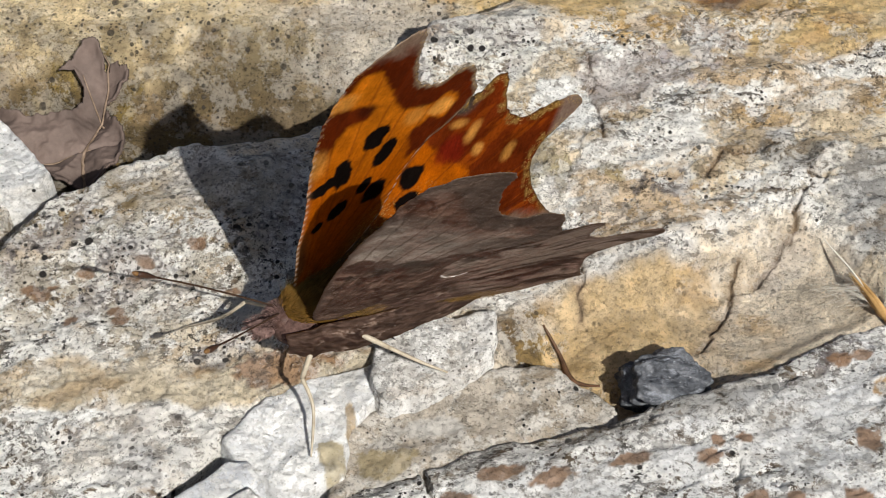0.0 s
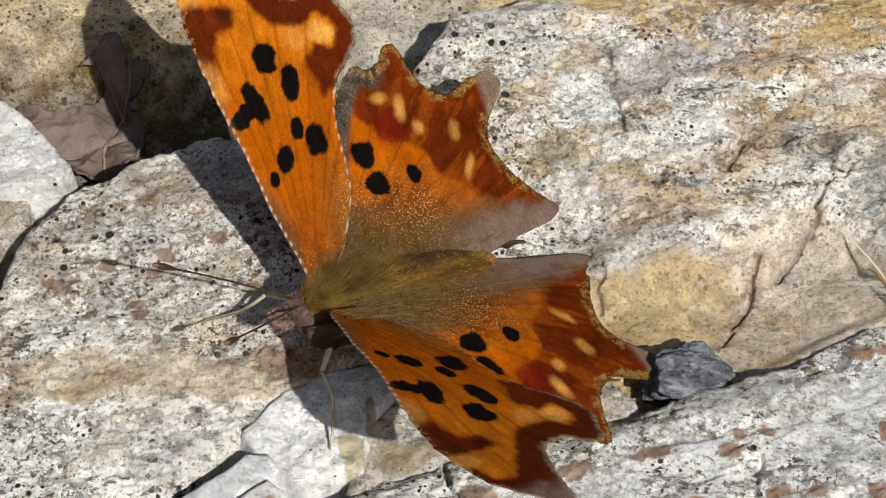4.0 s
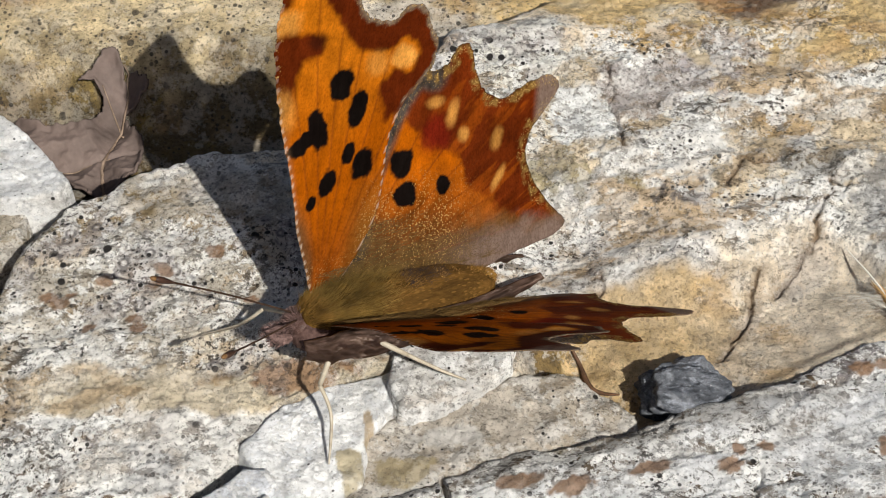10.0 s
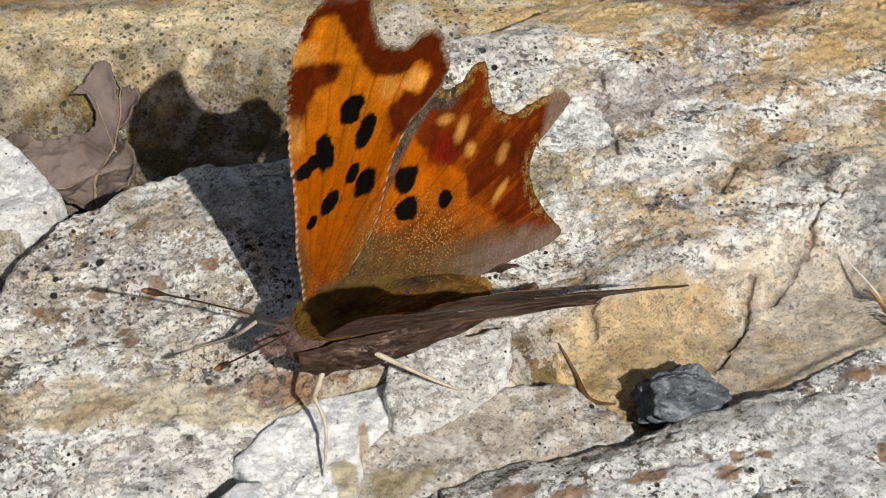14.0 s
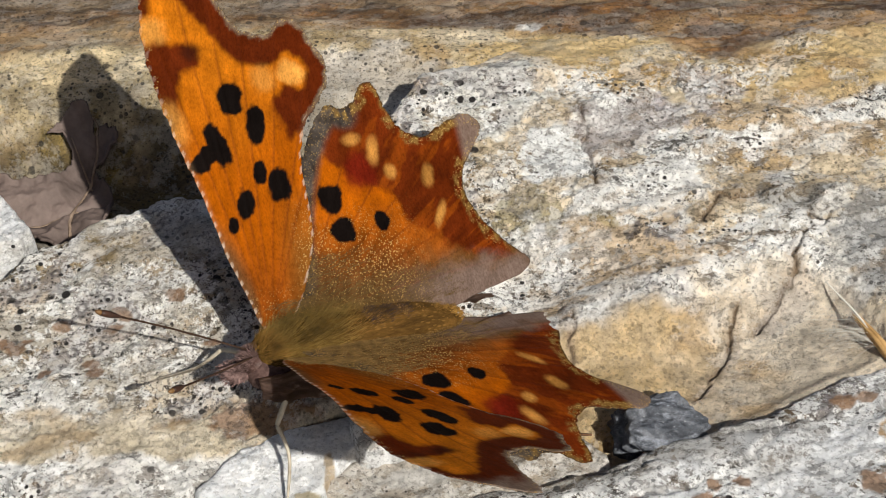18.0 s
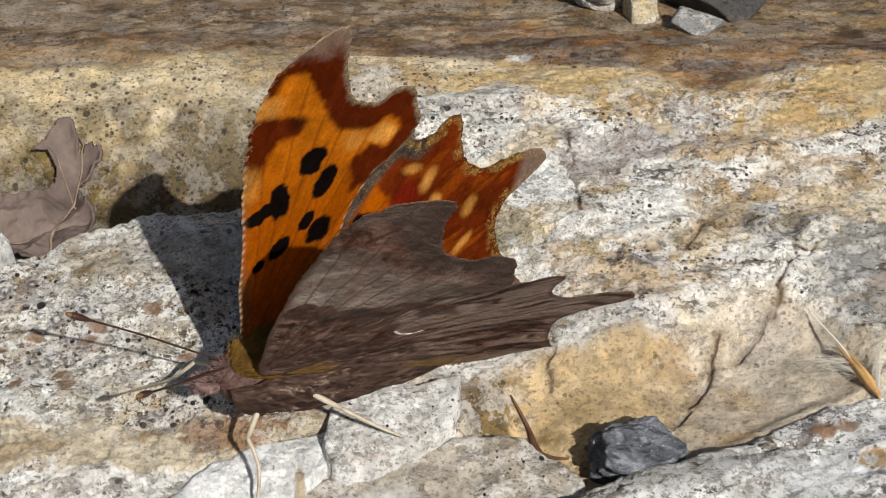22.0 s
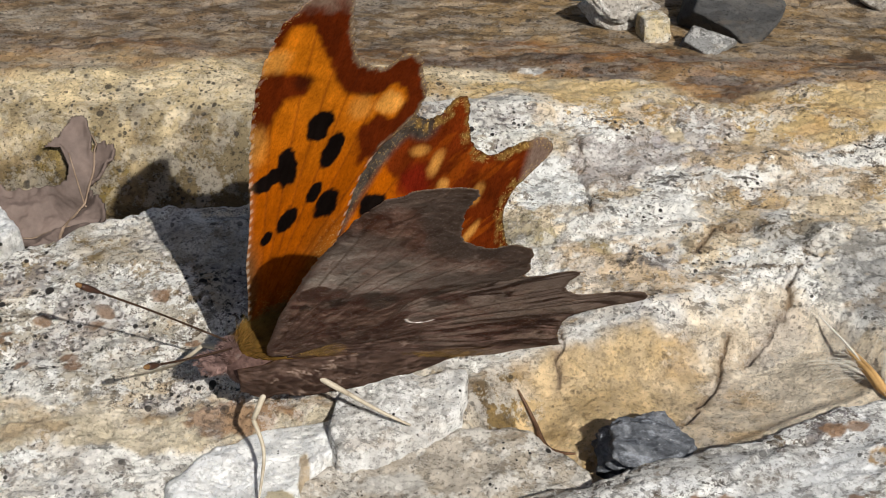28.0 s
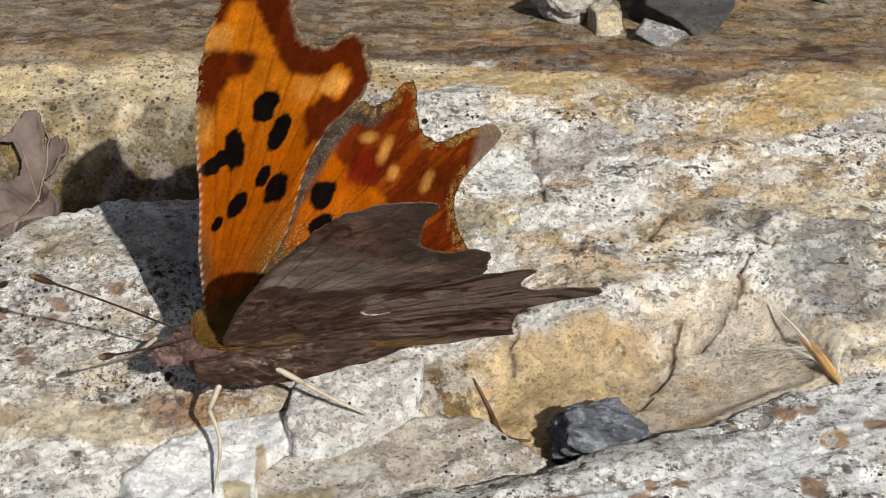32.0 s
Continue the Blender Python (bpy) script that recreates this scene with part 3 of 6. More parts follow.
def slab_tint(X, Y, Z):
    w = Y - 0.18 * X
    col = np.zeros(X.shape + (3,)) + WHITE
    col = blend(col, CREAM, smooth(-0.2, 0.7, fbm(X * 0.5, w, 7.0, 5, 21)) * 0.6)
    col = blend(col, (0.42, 0.385, 0.335), smooth(0.25, 0.45, fbm(X * 0.6, w, 3.5, 6, 22)) * 0.5)
    col = blend(col, (0.68, 0.53, 0.32), smooth(0.12, 0.26, fbm(X * 0.5, w, 5.0, 6, 29)) * (0.5 + 0.25 * smooth(8, 18, X)))
    col = blend(col, (0.56, 0.41, 0.20), smooth(22, 29, Y - 0.15 * X + 2 * fbm(X, Y, 5, 4, 49)) * smooth(-0.3, 0.3, fbm(X * 0.5, w, 4.0, 6, 10)) * 0.75)
    col = blend(col, (0.50, 0.32, 0.13), smooth(0.30, 0.46, fbm(X * 0.4, w, 4.0, 6, 23)) * 0.7 * smooth(4, 14, X))
    col = blend(col, (0.47, 0.42, 0.34), smooth(-0.35, 0.4, fbm(X * 0.6, w, 4.0, 6, 19)) * smooth(8, 0, X) * smooth(-4, -1, Y) * 0.95)
    dirt = hill(X, Y, -13.2, 9.0, 5.2, 1.9, 0.42)
    dirt = smooth(0.25, 0.6, dirt + 0.35 * fbm(X * 0.7, Y, 2.0, 6, 102))
    col = blend(col, (0.40, 0.30, 0.17), dirt * 0.85)
    col = blend(col, (0.19, 0.135, 0.06), dirt * smooth(0.0, 0.3, fbm(X, Y, 1.1, 6, 103)) * 0.75)
    right = smooth(12, 22, X)
    col = blend(col, TAN, smooth(0.1, 0.6, fbm(X * 0.35, w, 3.0, 6, 24)) * 0.35 * right)
    # ochre band along the fore edge, below the head
    low = np.interp(X, (-18, -14.7, -12.3, -9.5, -7.2, -4.6, -2.0, 1.0, 9), (-7.5, -6.6, -7.0, -6.1, -6.6, -6.1, -6.3, -6.0, -4))
    high = np.interp(X, (-18, -15.2, -12.6, -8.6, -4.8, -3.0, 1.0, 9), (-3.0, -3.4, -2.8, -4.3, -3.9, -3.3, -2.6, -1.5))
    rag = 0.5 * fbm(X, Y, 1.6, 5, 25)
    band = smooth(-0.15, 0.25, Y - low + rag) * smooth(0.5, -0.9, Y - high + 2 * rag)
    band = band * smooth(-18, -14, X) * (1 - smooth(8, 11, X))
    col = blend(col, (0.62, 0.53, 0.38), band * 0.9)
    col = blend(col, (0.38, 0.24, 0.11), band * smooth(0.0, 0.35, fbm(X * 0.5, w * 1.3, 1.6, 6, 28)) * (0.5 + 0.3 * smooth(-10, -3, X)))
    col = blend(col, (0.84, 0.83, 0.80), smooth(0.1, -0.4, Y - low + rag) * smooth(11, 8, X) * 0.75)
    col = blend(col, RUST, blot(X, Y, 3.2, -3.4, 3.6, 1.3, 26, 0.25) * 0.75)
    col = blend(col, (0.20, 0.13, 0.06), blot(X, Y, -17.0, -7.0, 2.0, 3.0, 27) * 0.5)
    # the smooth ochre hollow
    hollow = 1 - smooth(-1.6, 0.4, inside(X, Y, [(15, -8), (15, -0.5), (21, 3.2), (27, 6.2), (34, 8.4), (40, 9.5), (43, 8), (46, 3), (48, -8)]) + 1.3 * fbm(X, Y, 3, 6, 8))
    warm = np.zeros(X.shape + (3,)) + (0.60, 0.43, 0.22)
    warm = blend(warm, (0.74, 0.63, 0.48), smooth(30, 36, X + 1.5 * fbm(X, Y, 3, 4, 31)))
    warm = blend(warm, (0.46, 0.29, 0.115), smooth(0.0, 0.8, fbm(X, Y * 1.8, 4.0, 5, 32)) * 0.7)
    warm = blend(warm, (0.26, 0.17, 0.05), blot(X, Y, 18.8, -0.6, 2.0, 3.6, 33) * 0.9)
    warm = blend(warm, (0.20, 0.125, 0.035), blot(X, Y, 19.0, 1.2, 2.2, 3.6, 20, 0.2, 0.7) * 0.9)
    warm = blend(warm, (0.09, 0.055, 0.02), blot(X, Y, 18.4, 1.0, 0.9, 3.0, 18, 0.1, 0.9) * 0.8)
    warm = blend(warm, (0.28, 0.175, 0.06), smooth(0.1, 0.5, fbm(X, Y, 1.6, 6, 14)) * smooth(31, 24, X) * 0.7)
    warm = warm * (1 + 0.25 * fbm(X, Y, 0.7, 4, 11))[..., None]
    warm = blend(warm, (0.70, 0.61, 0.47), smooth(0.2, 0.7, fbm(X, Y, 5.0, 4, 30)) * 0.6)
    col = col + (warm - col) * hollow[..., None] * 0.95
    split = 1 - smooth(0.05, 0.28, cracks(X, Y))
    col = blend(col, (0.16, 0.10, 0.055), split * 0.9)
    col = blend(col, (0.30, 0.21, 0.13), (1 - smooth(0.2, 1.0, cracks(X, Y))) * 0.45)
    # patches on the rear half
    col = blend(col, (0.88, 0.875, 0.84), blot(X, Y, 23.4, 19.6, 3.1, 2.8, 34, 0.1, 0.35))
    col = blend(col, (0.74, 0.735, 0.68), blot(X, Y, 18.0, 25.5, 7.0, 4.0, 35, 0.3, 0.4) * 0.85)
    col = blend(col, (0.15, 0.135, 0.13), blot(X, Y, 30.3, 12.0, 1.9, 1.1, 36, 0.2, 0.7) * 0.85)
    col = blend(col, (0.19, 0.175, 0.15), blot(X, Y, 40.0, 15.3, 3.0, 2.2, 37, -0.3, 0.6) * 0.85)
    col = blend(col, (0.28, 0.275, 0.265), blot(X, Y, 46.0, 10.5, 4.8, 5.0, 38, 0.2, 0.4) * 0.85)
    col = blend(col, (0.36, 0.31, 0.29), blot(X, Y, 29.0, 22.5, 4.5, 2.4, 39, 0.2, 0.7) * 0.75)
    col = blend(col, (0.24, 0.20, 0.08), blot(X, Y, 21.0, 14.0, 2.4, 2.0, 40, 0.0, 0.8) * 0.6)
    col = blend(col, (0.22, 0.19, 0.06), blot(X, Y, 26.3, 13.4, 1.0, 0.8, 41, 0.0, 0.8) * 0.6)
    col = blend(col, (0.66, 0.455, 0.20), blot(X, Y, 28.5, 29.3, 6.4, 3.0, 42, 0.15, 0.5) * 0.95)
    col = blend(col, (0.64, 0.46, 0.22), blot(X, Y, 42.0, 29.0, 6.0, 3.0, 43, 0.1, 0.6) * 0.9)
    col = blend(col, (0.46, 0.42, 0.425), blot(X, Y, 35.0, 26.0, 3.8, 2.8, 44, 0.2, 0.7) * 0.8)
    rust, yellow = rust_zone(X, Y), yellow_zone(X, Y)
    lilac = blot(X, Y, 36.5, 27.2, 5.0, 2.6, 101, -0.25, 0.8)
    yellow = yellow * (1 - 0.8 * lilac)
    col = stain(col, X, Y, rust, yellow)
    bare = np.zeros(X.shape)
    for k, (x, y, rx, ry) in enumerate(SPOTS):
        spot = blot(X, Y, x, y, rx * 0.85, ry * 0.85, 50 + k, 0.1, 0.35)
        col, bare = blend(col, (0.26, 0.15, 0.085), spot * 0.9), np.maximum(bare, spot)
    grain = 1 + 0.14 * fbm(X, Y, 0.8, 3, 45) + 0.08 * fbm(X * 0.4, w, 1.4, 4, 46)
    plates = 0.5 + 0.5 * smooth(-0.22, 0.12, fbm(X * 0.6, w, 4.5, 6, 47))
    grown = plates - 0.72 * hollow * smooth(20, 25, X + 1.5 * fbm(X, Y, 3, 4, 48)) - 0.6 * band - 0.8 * bare - 0.5 * yellow * (1 - rust) - 0.75 * rust
    return np.concatenate([col * grain[..., None], np.clip(grown, 0.06, 1)[..., None]], -1)


SLAB_LINE = [(-19.6, -4), (-18.6, -1.5), (-18.9, 1.7), (-18.7, 4.2), (-17.6, 7.2), (-15.2, 10.3), (-12.4, 11.8), (-8.6, 14.4), (-4.8, 15.8), (0, 16.2), (3.2, 17.5), (8.5, 20.8), (11, 25), (13, 28.2), (17.5, 30.2), (22, 33.8), (30, 35.0), (38, 34.0), (48, 36), (66, 40), (66, -9), (26, -9), (20, -3.8), (17, -2.8), (10.5, -3.2), (8.8, -2.6), (4.2, -4.8), (1.8, -6.2), (-0.8, -9.3), (-4, -13), (-9, -17.2), (-14, -21), (-25, -22), (-25, -12), (-20.5, -9)]
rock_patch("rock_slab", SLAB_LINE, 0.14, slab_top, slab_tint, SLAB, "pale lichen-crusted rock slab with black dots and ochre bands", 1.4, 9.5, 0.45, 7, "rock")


def ledge_top(X, Y):
    z = np.interp(Y + 0.6 * np.sin(X * 0.13), (8, 16, 24, 31, 35.5, 40, 48, 58, 85), (-3.4, -2.0, -0.4, 1.0, 2.2, 2.0, 0.6, -1.2, -4.0))
    w = Y - 0.06 * X
    z = z + 0.3 * fbm(X * 0.6, w, 6.0, 6, 61) + 0.14 * fbm(X, Y, 1.5, 5, 62)
    z = z + 0.18 * smooth(0.05, 0.3, fbm(X * 0.35, w * 1.2, 4.0, 5, 63))
    bank = hill(X, Y, -16, 24, 7, 6) * 0.7 - 5.0 * smooth(11, 3, X) * smooth(31.5, 25.5, Y)
    cut = np.abs(fbm(X * 0.25, w, 7.0, 5, 64))
    return z + bank - 0.12 * (1 - smooth(0.0, 0.03, cut))


def ledge_tint(X, Y, Z):
    w = Y - 0.06 * X
    col = np.zeros(X.shape + (3,)) + (0.48, 0.355, 0.19)
    col = blend(col, (0.68, 0.60, 0.44), smooth(0.0, 0.7, fbm(X * 0.4, w, 6.0, 5, 71)) * 0.8)
    # mossy brown of the sunken bank behind the slab, with its shade painted in
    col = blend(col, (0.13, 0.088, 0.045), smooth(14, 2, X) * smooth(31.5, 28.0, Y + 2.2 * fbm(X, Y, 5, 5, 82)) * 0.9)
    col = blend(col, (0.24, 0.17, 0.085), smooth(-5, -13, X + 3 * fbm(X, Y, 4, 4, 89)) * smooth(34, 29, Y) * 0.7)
    flat = smooth(39.0, 41.5, Y + 1.2 * fbm(X * 0.4, w, 4.0, 5, 72))
    top = np.zeros(X.shape + (3,)) + (0.225, 0.148, 0.086)
    top = blend(top, (0.33, 0.215, 0.10), smooth(6, 20, X + 3 * fbm(X, Y, 6, 4, 85)) * 0.85)
    top = blend(top, (0.32, 0.27, 0.21), smooth(0.1, 0.6, fbm(X * 0.5, w, 4.0, 6, 73)) * 0.7)
    top = blend(top, (0.12, 0.075, 0.04), smooth(0.15, 0.55, fbm(X * 0.5, w, 3.0, 6, 86)) * 0.7)
    col = col + (top - col) * flat[..., None] * 0.95
    rust = rust_zone(X, Y)
    below = smooth(11, 7, np.abs(Y - 37.5)) * (1 - flat)
    col = blend(col, (0.72, 0.58, 0.35), below * smooth(-0.45, 0.05, fbm(X * 0.4, w, 3.4, 5, 88)) * 0.85)
    col = stain(col, X, Y, rust * (0.72 + 0.28 * smooth(0, 14, X)), yellow_zone(X, Y) * (1 - flat) * smooth(10, 16, X))
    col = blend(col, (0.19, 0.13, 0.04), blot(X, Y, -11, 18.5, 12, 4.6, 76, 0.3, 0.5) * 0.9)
    col = blend(col, (0.24, 0.165, 0.04), blot(X, Y, -16.0, 26.0, 3.6, 2.6, 83, 0.2, 0.8) * 0.85)
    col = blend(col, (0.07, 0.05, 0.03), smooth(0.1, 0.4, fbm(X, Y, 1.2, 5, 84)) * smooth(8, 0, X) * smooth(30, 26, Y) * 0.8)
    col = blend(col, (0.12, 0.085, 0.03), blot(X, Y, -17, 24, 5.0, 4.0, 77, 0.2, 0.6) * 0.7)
    col = blend(col, (0.58, 0.53, 0.46), blot(X, Y, 8, 31.5, 8, 4.0, 78, 0.1, 0.4) * 0.8)
    col = blend(col, (0.66, 0.64, 0.60), blot(X, Y, 21.9, 38.8, 1.5, 0.5, 79, 0.25, 0.4))
    # further dark brown over the hollow; part of it stands in for shadow
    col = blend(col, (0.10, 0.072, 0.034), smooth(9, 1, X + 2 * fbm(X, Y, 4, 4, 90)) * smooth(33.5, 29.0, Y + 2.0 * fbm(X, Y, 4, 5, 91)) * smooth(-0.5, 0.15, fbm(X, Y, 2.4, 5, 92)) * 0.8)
    # weathered streaks along the flat top
    col = blend(col, (0.085, 0.055, 0.030), flat * smooth(0.10, 0.34, fbm(X * 0.4, w, 1.2, 6, 93)) * 0.65)
    col = blend(col, (0.42, 0.315, 0.20), flat * smooth(0.18, 0.40, fbm(X * 0.45, w, 1.0, 6, 94)) * 0.55)
    col = blend(col, (0.055, 0.040, 0.030), flat * (1 - smooth(0.0, 0.035, np.abs(fbm(X * 0.3, w, 2.4, 5, 95)))) * 0.6)
    grain = 1 + 0.2 * fbm(X, Y, 0.9, 3, 80) + 0.2 * fbm(X * 0.6, w, 1.6, 4, 81)
    grown = 0.75 - 0.15 * flat - 0.2 * rust
    return np.concatenate([col * grain[..., None], np.clip(grown, 0.1, 1)[..., None]], -1)


LEDGE_LINE = [(-60, 8), (-24, 9), (-10, 8), (4, 11), (16, 20), (30, 26), (70, 28), (80, 70), (60, 76), (44, 78), (20, 76), (0, 78), (-14, 76), (-30, 75), (-60, 70)]
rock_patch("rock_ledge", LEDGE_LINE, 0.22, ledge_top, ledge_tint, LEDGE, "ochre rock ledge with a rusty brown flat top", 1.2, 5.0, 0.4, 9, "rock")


# ground sheet, fine near the rock and coarse towards the horizon
def ground_sheet():
    g = np.concatenate([-np.geomspace(60000, 130, 26), np.linspace(-120, 120, 121), np.geomspace(130, 60000, 26)])
    X, Y = np.meshgrid(g, g + 40, indexing="ij")
    near = np.exp(-((X / 150) ** 2) - ((Y - 40) / 150) ** 2)
    Z = -6.5 + near * (1.2 * fbm(X, Y, 12, 5, 91)) - 1.0 * (1 - near)
    n = len(g)
    I = np.arange(n * n).reshape(n, n)
    F = np.stack([I[:-1, :-1], I[1:, :-1], I[1:, 1:], I[:-1, 1:]], -1).reshape(-1, 4)
    ob = mesh_object("ground", np.stack([X, Y, Z], -1).reshape(-1, 3), F, SOIL)
    tagged(ob, "dark gritty soil between and behind the stones", "ground", kind="structure")


ground_sheet()


# ---- stones in front ----
def tint_of(base, other, seed, size=2.0, extra=()):
    def colour(X, Y, Z):
        col = np.zeros(X.shape + (3,)) + base
        col = blend(col, other, smooth(-0.1, 0.6, fbm(X + 0.7 * Z, Y + 0.4 * Z, size, 5, seed)) * 0.85)
        grown = np.ones(X.shape)
        for n, (x, y, rx, ry, c) in enumerate(extra):
            stain = blot(X, Y, x, y, rx, ry, seed + 7 + n, 0.1, 0.4)
            col, grown = blend(col, c, stain * 0.9), grown * (1 - 0.75 * stain)
        return np.concatenate([col * (1 + 0.15 * fbm(X, Y, 0.7, 3, seed + 3))[..., None], grown[..., None]], -1)

    return colour


def tilted(z, x0, y0, gx, gy, bumps=0.25, size=3.0, seed=0):
    def top(X, Y):
        return z + gx * (X - x0) + gy * (Y - y0) + bumps * fbm(X, Y, size, 5, seed) + 0.12 * fbm(X, Y, 0.9, 4, seed + 1)

    return top


rock_patch("white_stone", [(-0.4, -9.0), (2.1, -6.1), (4.5, -4.9), (7.6, -3.9), (9.0, -3.2), (9.6, -4.2), (8.4, -5.9), (7.2, -7.9), (6.7, -11.1), (3.4, -12.3), (1.2, -11.3)], 0.12,
           tilted(-1.5, 4, -8, 0.03, 0.06, 0.3, 3, 101), tint_of((0.87, 0.875, 0.875), (0.80, 0.80, 0.78), 102, 2, ((6.4, -10.6, 0.8, 1.6, (0.50, 0.42, 0.26)), (7.6, -7.6, 0.4, 2.0, TAN))), BRIGHT,
           "bright white angular stone wedged against the slab", 0.5, 4, 0.2, 103, grow=0.6)
rock_patch("pale_block", [(9.2, -4.4), (9.6, -2.0), (11.8, 0.6), (14.6, -0.2), (17.0, 0.4), (16.9, -2.6), (14.5, -4.6), (12.2, -5.8), (9.8, -6.2)], 0.12,
           tilted(0.0, 13, -2, 0.0, 0.10, 0.35, 2.5, 111), tint_of((0.82, 0.81, 0.79), (0.64, 0.61, 0.57), 112, 1.8), STONE,
           "whitish angular block beside the white stone", 0.5, 4, 0.25, 113, grow=0.45)
rock_patch("grey_stone", [(6.6, -8.9), (9.9, -5.6), (13.8, -4.5), (18.5, -2.8), (21.5, -3.2), (25.0, -5.6), (25.4, -8.0), (20.1, -9.2), (14.4, -11.0), (11.5, -12.4), (6.7, -13.2)], 0.15,
           tilted(-2.1, 15, -7, 0.0, 0.10, 0.45, 3.5, 121), tint_of((0.56, 0.50, 0.42), (0.44, 0.38, 0.30), 122, 2.2, ((13, -7.5, 2.5, 0.8, (0.66, 0.63, 0.58)), (10, -10.5, 2.0, 1.2, (0.42, 0.34, 0.2)))), STONE,
           "greyish tan flat stone with a rough split face", 0.9, 4, 0.3, 123, grow=0.4)


LAYER = ((26.0, -10.9), (31.7, -9.8), (34.6, -7.9), (36.5, -5.7), (37.8, -4.8), (40.0, -3.9))
SPLIT = ((32.6, -11.6), (32.7, -13.0), (32.3, -14.8))
NOTCH = ((42.6, -11.0), (43.6, -13.0), (44.0, -15.5))


def along(X, Y, line, seed):
    """Distance to a crooked line."""
    x, y = X + 0.4 * fbm(X, Y, 1.5, 4, seed), Y + 0.4 * fbm(X, Y, 1.5, 4, seed + 1)
    best = np.full(X.shape, 9.0)
    for (ax, ay), (bx, by) in zip(line, line[1:]):
        ex, ey = bx - ax, by - ay
        t = np.clip(((x - ax) * ex + (y - ay) * ey) / (ex * ex + ey * ey), 0, 1)
        best = np.minimum(best, np.hypot(x - ax - t * ex, y - ay - t * ey))
    return best


def front_top(X, Y):
    w = Y - 0.28 * X
    d = np.clip(-inside(X, Y, FRONT_LINE), 0, 16)
    z = np.interp(X, (5, 20, 30, 45), (-2.0, -1.2, -0.6, -0.3)) + 0.25 * np.minimum(d, 2) - 0.02 * np.clip(d - 2, 0, 10)
    z = z + 0.40 * fbm(X * 0.5, w, 5.0, 6, 131) + 0.16 * fbm(X, Y, 1.4, 5, 132) + 0.15 * smooth(0.05, 0.25, fbm(X * 0.25, w * 1.3, 3.0, 4, 133))
    crack = np.abs(Y + 12.0 + 2.4 * (X - 12.2) + 0.7 * fbm(X, Y, 1.5, 4, 134))
    z = z - 1.6 * (1 - smooth(0.15, 0.55, crack)) * (X > 8)
    z = z - 0.18 * (1 - smooth(0.05, 0.3, along(X, Y, LAYER, 520))) - 0.35 * (1 - smooth(0.04, 0.12, along(X, Y, SPLIT, 522))) - 0.7 * (1 - smooth(0.1, 0.3, along(X, Y, NOTCH, 524)))
    return z - 0.22 * (1 - smooth(0.0, 0.03, np.abs(fbm(X * 0.3, w, 6.0, 5, 135)))) * smooth(-0.2, 0.3, fbm(X, Y, 5, 3, 137))


FRONT_SPOTS = ((30.9, -12.6, 0.85, 0.75), (31.6, -11.1, 0.5, 0.55), (33.3, -10.9, 0.65, 0.5), (20.8, -13.7, 1.6, 0.7), (26.0, -12.3, 1.5, 0.55), (33.4, -15.8, 0.8, 0.5), (35.7, -15.9, 0.6, 0.5), (39.8, -15.9, 0.9, 0.8), (41.4, -11.3, 0.9, 1.3),
               (42.6, -3.8, 0.8, 0.5), (40.8, -4.2, 0.9, 0.6), (14.5, -15.5, 1.2, 1.4), (17.4, -13.2, 1.5, 0.6), (28.2, -16.5, 0.8, 0.5), (46.5, -5.5, 0.9, 0.7))


def front_tint(X, Y, Z):
    w = Y - 0.28 * X
    deep = -inside(X, Y, FRONT_LINE)
    col = np.zeros(X.shape + (3,)) + (0.84, 0.835, 0.82)
    col = blend(col, (0.50, 0.48, 0.45), smooth(0.15, 0.5, fbm(X * 0.5, w, 3.0, 6, 141)) * 0.5)
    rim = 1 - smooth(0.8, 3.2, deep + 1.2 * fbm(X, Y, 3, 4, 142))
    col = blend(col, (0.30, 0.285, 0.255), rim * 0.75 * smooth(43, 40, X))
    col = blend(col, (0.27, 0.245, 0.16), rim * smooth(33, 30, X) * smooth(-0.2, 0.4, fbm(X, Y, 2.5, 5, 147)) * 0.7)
    purple = blot(X, Y, 38.8, -3.3, 3.2, 1.5, 145, 0.5, 0.6)
    col = blend(col, (0.20, 0.17, 0.175), purple * 0.75)
    col = blend(col, (0.86, 0.86, 0.85), smooth(0.0, 0.5, fbm(X * 0.4, w, 4.5, 5, 143)) * (1 - rim) * 0.9)
    pure = np.maximum(blot(X, Y, 40.6, -7.2, 2.2, 1.5, 146, 0.2, 0.5), blot(X, Y, 29.0, -11.3, 1.6, 0.9, 148, 0.2, 0.5))
    col = blend(col, (0.88, 0.88, 0.87), pure)
    bare = np.zeros(X.shape)
    for k, (x, y, rx, ry) in enumerate(FRONT_SPOTS):
        spot = blot(X, Y, x, y + 0.9, rx, ry, 150 + k, 0.2, 0.4)
        col, bare = blend(col, (0.32, 0.185, 0.10), spot * 0.9), np.maximum(bare, spot)
    ring = blot(X, Y, 43.5, -6.0, 0.95, 0.8, 170, 0.3, 0.4) * (1 - 0.8 * blot(X, Y, 43.4, -5.9, 0.5, 0.4, 171, 0.3, 0.4))
    col = blend(col, (0.45, 0.27, 0.10), ring * 0.9)
    col = blend(col, (0.06, 0.05, 0.045), (1 - smooth(0.05, 0.22, along(X, Y, LAYER, 520))) * 0.35)
    grown = 1 - 0.9 * np.maximum(bare, ring) - 0.7 * pure
    grown = grown * (0.45 + 0.55 * np.maximum(smooth(-0.15, 0.25, fbm(X, Y, 3.5, 5, 149)), purple))
    return np.concatenate([col * (1 + 0.16 * fbm(X, Y, 0.8, 4, 144))[..., None], np.clip(grown, 0.05, 1)[..., None]], -1)


